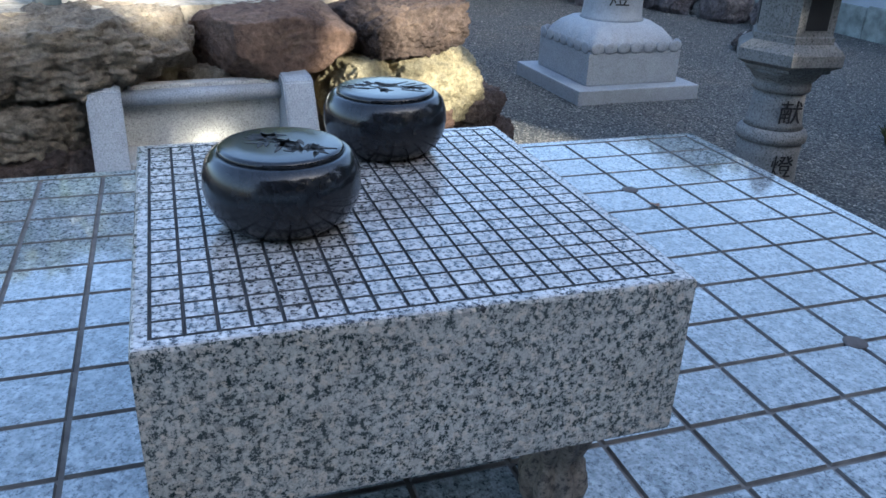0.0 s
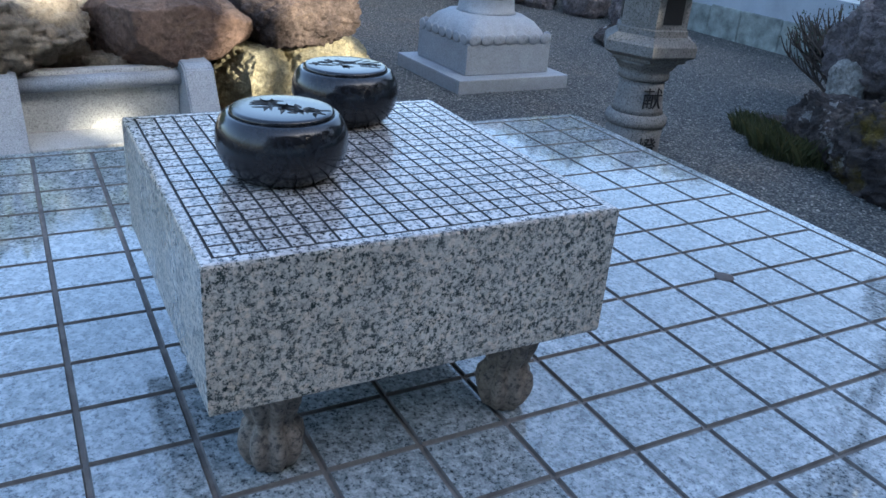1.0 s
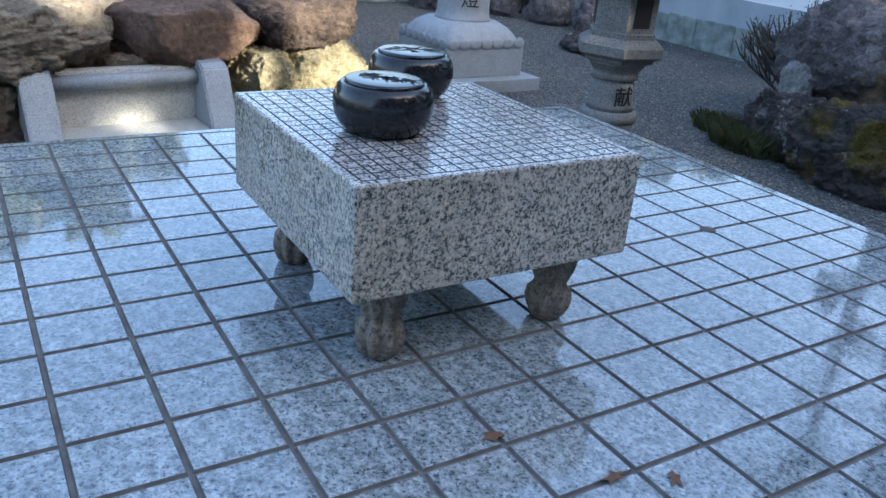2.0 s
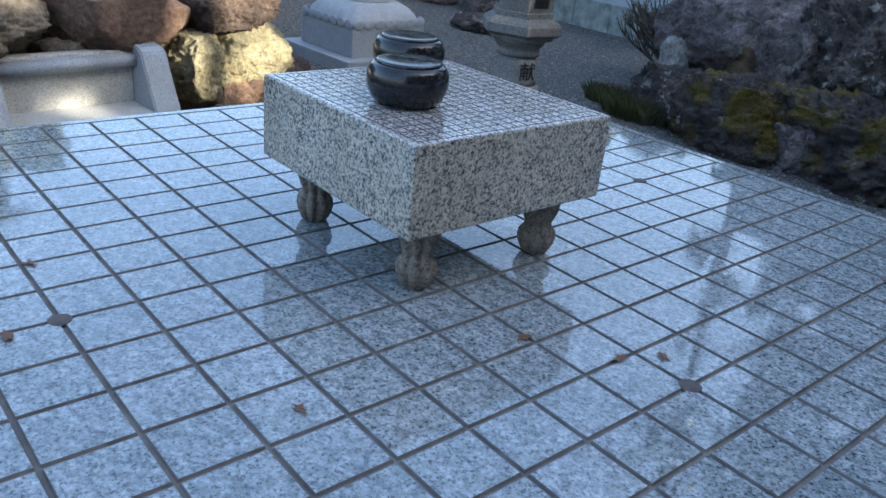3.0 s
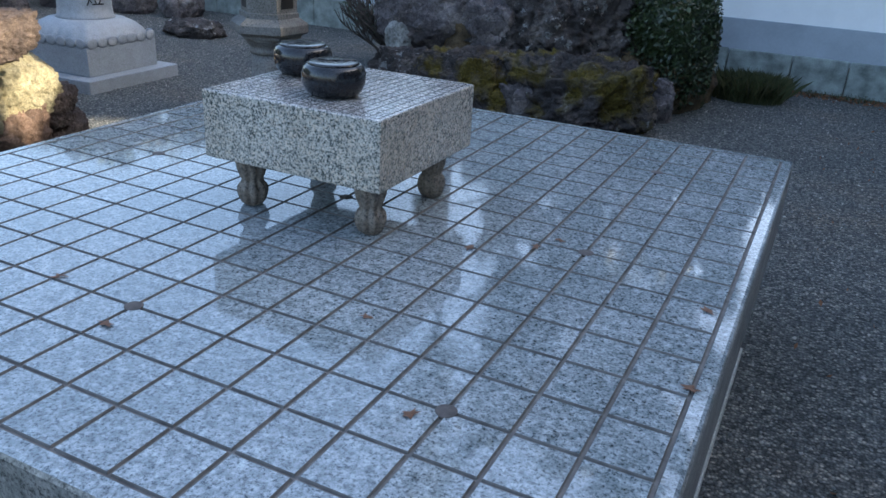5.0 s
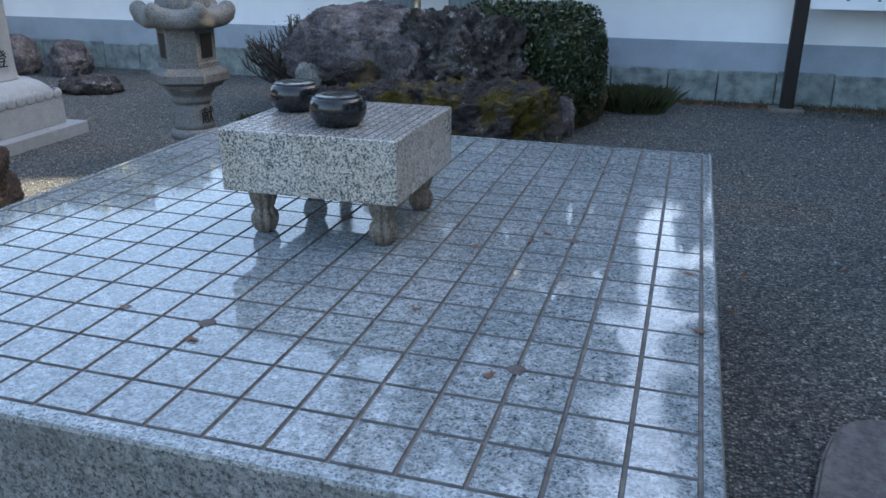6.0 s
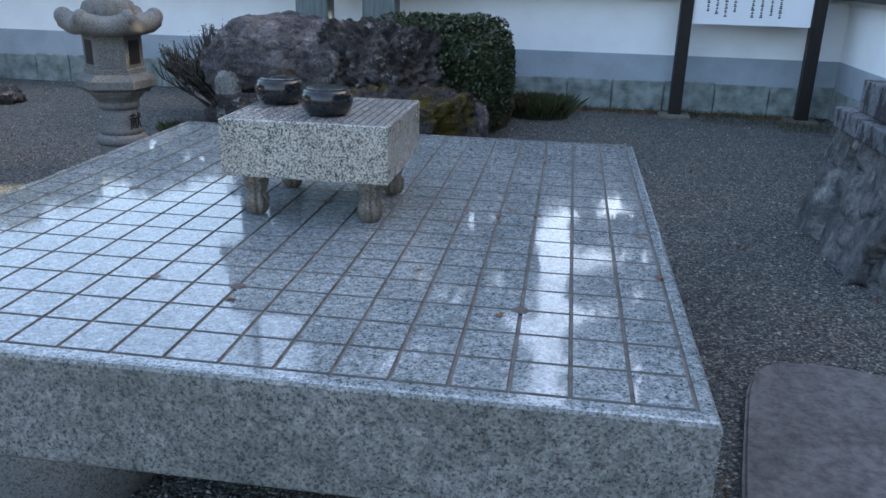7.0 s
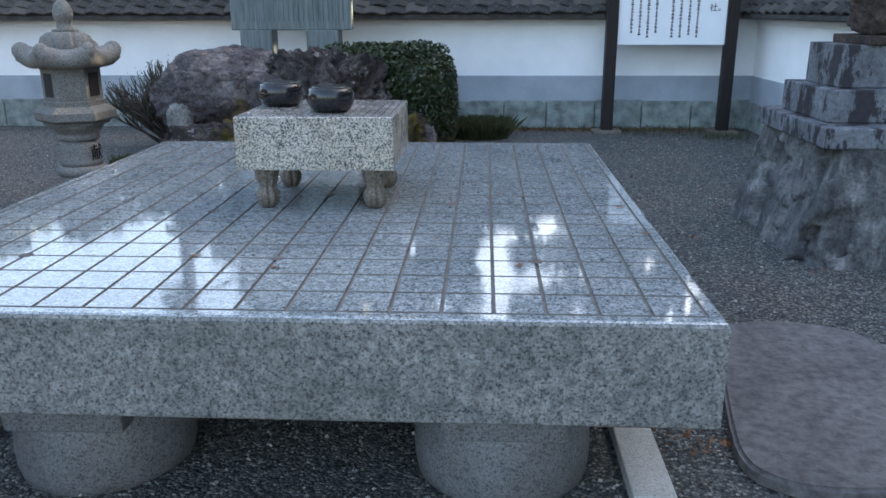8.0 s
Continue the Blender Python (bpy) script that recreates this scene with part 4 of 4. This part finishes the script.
shrub = thing("bare_shrub", (-2.03, 3.92, GROUND), "leafless twiggy shrub fanning out in front of the wall", "shrub")
shrub.scale = (1.2, 1.2, 1.3)
bm = bmesh.new()
rg = random.Random(5)
tips = []
for k in range(52):
    p = Vector((0.03 * rg.uniform(-1, 1), 0.03 * rg.uniform(-1, 1), 0))
    d = Vector((rg.uniform(-1.1, 0.45), rg.uniform(-0.6, 0.6), rg.uniform(0.7, 1.1))).normalized()
    pts = [p]
    for s in range(6):
        d = (d + Vector((rg.uniform(-0.26, 0.20), rg.uniform(-0.22, 0.22), 0.0))).normalized()
        p = p + d * rg.uniform(0.055, 0.085)
        pts.append(p)
        for q in range(0 if s < 2 else 3):
            e = (d + Vector((rg.uniform(-0.8, 0.8), rg.uniform(-0.8, 0.8), rg.uniform(-0.1, 0.5)))).normalized()
            tw = [p, p + e * 0.04, p + e * 0.07 + Vector((0, 0, 0.015)), p + e * rg.uniform(0.08, 0.10) + Vector((0, 0, 0.03))]
            tube(bm, tw, 0.0045, 0.002, 4)
            tips += [tuple(t) for t in tw[2:]]
    tube(bm, pts, 0.010, 0.004, 6)
part("twig_growth", finish(bm), TWIG, shrub)
tp = np.repeat(np.array(tips), 2, 0) + rng.normal(0, 0.012, (len(tips) * 2, 3))
part("bud_haze", leaf_cloud("bud_haze", tp, 0.006, TREE_LEAF, rng), TREE_LEAF, shrub)

# dark stones along the far west wall
for k, (x, y, sx, sz_) in enumerate(((-5.55, 4.62, 0.42, 0.42), (-4.98, 4.72, 0.34, 0.36), (-6.2, 4.4, 0.7, 0.45), (-4.15, 3.95, 0.55, 0.15), (-6.5, 3.8, 0.6, 0.4))):
    stone("border_rock", (x, y, GROUND + sz_ * 0.35), (sx, 0.36, sz_), 60 + k, BLACK_ROCK if k == 3 else GARDEN_ROCK, "dark rough border rock near the wall", "rock", "border rocks by the wall", rough=0.2)

# ---- notice board ----
sg = thing("notice_board", (2.105, 4.93, GROUND), "white notice panel with columns of writing on dark wooden posts", "notice board")
for x in (-0.517, 0.517):
    p = part("post", boxed(x - 0.05, x + 0.05, -0.045, 0.045, 0.02, 2.2, bevel=0.006), WOOD, sg)
    part("footing", boxed(x - 0.13, x + 0.13, -0.09, 0.09, -0.02, 0.03, bevel=0.01), LEG_STONE, sg, "flat brown stone footing")
pan = part("panel", boxed(-0.466, 0.466, -0.02, 0.02, 0.775, 1.92, bevel=0.004), SIGN, sg)
part("cross_rail", boxed(-0.455, 0.455, 0.022, 0.055, 1.12, 1.20, bevel=0.003), WOOD, sg)
rg = random.Random(9)
cols = [-0.35, -0.28, -0.21, -0.14, 0.0, 0.07, 0.145, 0.215]
for c in cols:
    z = 0.84 + rg.choice((0, 0, 0.02, 0.04))
    bm = bmesh.new()
    while z < 1.82:
        h = rg.uniform(0.018, 0.03)
        w = rg.uniform(0.008, 0.013)
        box(bm, c - w, c + w, -0.0228, -0.0202, z, z + h * 0.4)
        box(bm, c - w * rg.uniform(0.3, 0.9), c + w * rg.uniform(0.3, 0.9), -0.0228, -0.0202, z + h * 0.55, z + h)
        z += h + 0.008
    part("text_column", finish(bm, False), INK_AND_SHADE, pan, "column of small black writing")
written("社。", 0.07, pan, (0.38, -0.0215, 1.085), (math.pi / 2, 0, 0), "text_line", "black printed characters")

# ---- stepped monument on a rock base ----
sp = thing("rock_pedestal", (2.64, 1.50, GROUND), "stained stepped stone monument on a streaked rock base", "monument")
bm = bmesh.new()
S = 46
def ped_ring(z, hx, hy, w):
    ring = []
    for k in range(S * 4):
        s, u = divmod(k, S)
        u = 2 * u / S - 1
        x, y = [(u, -1), (1, u), (-u, 1), (-1, -u)][s]
        d, cells = noise.voronoi(Vector((x * hx * 5.0, y * hy * 5.0, z * 4.2)))
        face = math.sin(cells[0].dot(Vector((12.3, 7.7, 5.1))))
        r = 1 + w * (0.6 * face + 0.18 * noise.noise(Vector((x * 4, y * 4, z * 5))) + 0.25 * noise.noise(Vector((x * 12, y * 12, z * 12)))) - max(0.0, 0.10 - (d[1] - d[0])) * 0.3
        ring.append(bm.verts.new((x * hx * r, y * hy * r, z)))
    return ring
rr = [ped_ring(-0.04 + 0.55 * i / 36, 0.79 - 0.14 * (i / 36) ** 0.8, 0.57 - 0.13 * (i / 36) ** 0.8, 0.085) for i in range(37)]
for p, q in zip(rr, rr[1:]):
    for k in range(len(p)):
        bm.faces.new((p[k], p[(k + 1) % len(p)], q[(k + 1) % len(p)], q[k]))
bm.faces.new(rr[-1])
bm.faces.new(rr[0][::-1])
part("rock_base", finish(bm), ROUGH_PED, sp, "rough grey rock with pale streaks")
for y0, y1 in ((-0.43, -0.02), (-0.015, 0.44)):
    part("cap_slab", boxed(-0.70, 0.60, y0, y1, 0.50, 0.59, bevel=0.008), STAINED, sp)
for x0, x1 in ((-0.63, -0.10), (-0.095, 0.50)):
    part("step_block", boxed(x0, x1, -0.26, 0.33, 0.591, 0.735, bevel=0.006), STAINED, sp, "grey stone streaked with black stains")
for x0, x1 in ((-0.56, -0.26), (-0.255, 0.42)):
    part("top_block", boxed(x0, x1, -0.17, 0.24, 0.736, 0.925, bevel=0.006), STAINED, sp, "grey stone streaked with black stains")
for x in (-0.42, -0.06, 0.30):
    part("stand_foot", boxed(x - 0.05, x + 0.05, -0.2, 0.2, 0.925, 0.965, bevel=0.006), DARK_ROCK, sp)
st = part("rough_stand", rock((0.9, 0.5, 0.42), 77, 0.12, 4, 0.7), DARK_ROCK, sp, "dark brown weathered stand", at=(-0.02, 0.02, 1.155))

# flat stepping stone
bm = bmesh.new()
out = [(1.285, 0.22), (1.15, -0.40), (1.10, -0.70), (1.21, -0.80), (1.43, -0.80), (1.72, -0.72), (1.88, -0.45), (1.83, -0.10), (1.74, 0.16), (1.56, 0.24)]
for k in range(2):
    out = [(p[0] * u + q[0] * (1 - u), p[1] * u + q[1] * (1 - u)) for p, q in zip(out, out[1:] + out[:1]) for u in (0.78, 0.22)]
vs = [bm.verts.new((x - 1.45, y + 0.2, 0)) for x, y in out]
f = bm.faces.new(vs)
r = bmesh.ops.extrude_face_region(bm, geom=[f])
for v in r["geom"]:
    if isinstance(v, bmesh.types.BMVert):
        v.co.z += 0.045
bmesh.ops.recalc_face_normals(bm, faces=bm.faces)
bmesh.ops.bevel(bm, geom=[e for e in bm.edges if abs(e.verts[0].co.z - e.verts[1].co.z) < 1e-4], offset=0.010, segments=3, affect="EDGES")
single("stepping_stone", finish(bm, False), FLAT_ROCK, (1.45, -0.2, GROUND - 0.005), "flat purple-grey stepping stone set in the gravel", "stepping stone")


# ---- trees beyond the walls, out of direct view, for shade and reflections ----
def tree(at, height, spread, trunk, seed, n, base=0.3, leaf=0.10, label="tall dark evergreen tree added beyond the wall, out of direct view", group="trees beyond the wall", gaps=(), clear=()):
    t = thing("evergreen_tree", at, label, "tree", group=group)
    rg = random.Random(seed)
    ng = np.random.default_rng(seed)
    bm = bmesh.new()
    tp = [(rg.uniform(-0.02, 0.02) * height * s, rg.uniform(-0.02, 0.02) * height * s, height * 0.95 * s) for s in (0, 0.2, 0.4, 0.6, 0.8, 1)]
    tube(bm, tp, trunk, trunk * 0.2, 10)
    clumps = []
    for k in range(34):
        s = base + (1 - base) * (k + 0.5) / 34
        a = k * 2.4 + rg.uniform(-0.4, 0.4)
        reach = spread * (0.45 + 0.75 * math.sin(math.pi * min(1, (s - base) / (1 - base) * 0.8 + 0.2))) * rg.uniform(0.6, 1.1)
        e = (reach * math.cos(a), reach * math.sin(a), height * s + reach * 0.15)
        tube(bm, [(0, 0, height * s * 0.93), (e[0] * 0.5, e[1] * 0.5, (height * s * 0.93 + e[2]) / 2 + 0.05), e], trunk * 0.25, trunk * 0.05, 5)
        for q in (0.45, 0.8, 1.0):
            clumps.append((e[0] * q, e[1] * q, height * s * 0.93 + (e[2] - height * s * 0.93) * q, spread * rg.uniform(0.2, 0.34)))
    part("trunk", finish(bm), BARK, t)
    c = np.array(clumps)
    pick = ng.integers(0, len(c), n)
    d = ng.normal(size=(n, 3))
    d /= np.linalg.norm(d, axis=1)[:, None]
    P = c[pick, :3] + d * (c[pick, 3] * ng.uniform(0.3, 1.05, n))[:, None] * np.array([1, 1, 0.7])
    if len(gaps):
        ok = np.ones(n, bool)
        W = P + np.asarray(at)
        u = np.array(TO_SUN)
        for gx, gy, gz, gr in gaps:
            rel = W - np.array([gx, gy, gz])
            off = rel - (rel @ u)[:, None] * u
            ok &= np.linalg.norm(off, axis=1) > gr
        P = P[ok]
    for x0, x1 in clear:
        P = P[(P[:, 0] + at[0] < x0) | (P[:, 0] + at[0] > x1)]
    part("crown", leaf_cloud("crown", P, leaf, TREE_LEAF, ng, 0.6), TREE_LEAF, t)
    return t


# target points and radii of openings cut through the added trees towards the sun
SUNFLECKS = [(-1.90, -0.98, 0.10, 0.30), (-2.12, 0.36, 0.0, 0.20), (-2.20, 0.62, -0.13, 0.34), (-2.12, 0.40, -0.16, 0.27), (-1.895, -0.10, -0.26, 0.165),
             (-2.3, -0.3, 0.14, 0.26), (-2.4, 0.35, 0.14, 0.30), (-2.5, -0.95, 0.14, 0.32), (-2.67, 3.7, -0.53, 0.26), (-2.45, 1.35, -0.53, 0.30), (-2.9, 1.2, -0.53, 0.26), (-3.0, 3.1, -0.53, 0.26),
             (-4.4, 2.6, -0.53, 0.30)]
# stretches of open sky that the polished table mirrors
SKY_GAPS = [(-6.4, -4.22), (-3.95, -3.15), (0.42, 0.92)]
# unseen trees added between sun and court to shade it, pierced for sunflecks
for k in range(11):
    y = -5.0 + 1.45 * k
    tree((7.0 + (k % 3) * 1.3, y, GROUND), 7.6 + 0.4 * ((k * 7) % 4), 1.9, 0.2, 100 + k, 9500, 0.06, 0.16, gaps=SUNFLECKS)
# trees behind the north wall, with open sky between them
for k, (x, y, h, s) in enumerate(((-8.6, 10.0, 2.8, 1.6), (-2.9, 9.0, 7.0, 1.15), (-1.5, 9.6, 7.4, 1.25), (-0.42, 8.8, 7.0, 1.05), (2.12, 9.0, 7.2, 1.15), (3.5, 9.5, 7.6, 1.45), (5.6, 8.8, 7.2, 1.5), (-11.0, 9.0, 3.2, 1.8))):
    tree((x, y, 0.6), h, s, 0.16, 200 + k, 11000, 0.04, 0.12, clear=SKY_GAPS)
tree((-4.05, 9.0, 0.6), 9.5, 0.8, 0.13, 230, 400, 0.6, 0.12)
# unseen trees added beyond the terrace, dimming the sky mirrored in the table
for k, y in enumerate((-3.4, -1.6, 0.2)):
    tree((-8.2 - 0.4 * k, y, GROUND), 3.9, 1.5, 0.18, 250 + k, 6000, 0.08, 0.16, "unseen evergreen tree added beyond the terrace to darken the table's reflection", "trees beyond the terrace")
# low growth along the foot of the hillside
for k in range(19):
    tree((-12.4 + 1.02 * k, 8.3 + 0.5 * (k % 3), 0.6), 1.75 + 0.08 * ((k * 5) % 4), 0.8, 0.06, 300 + k, 1500, 0.05, 0.10, "low evergreen on the hillside beyond the wall", "low growth on the hillside")
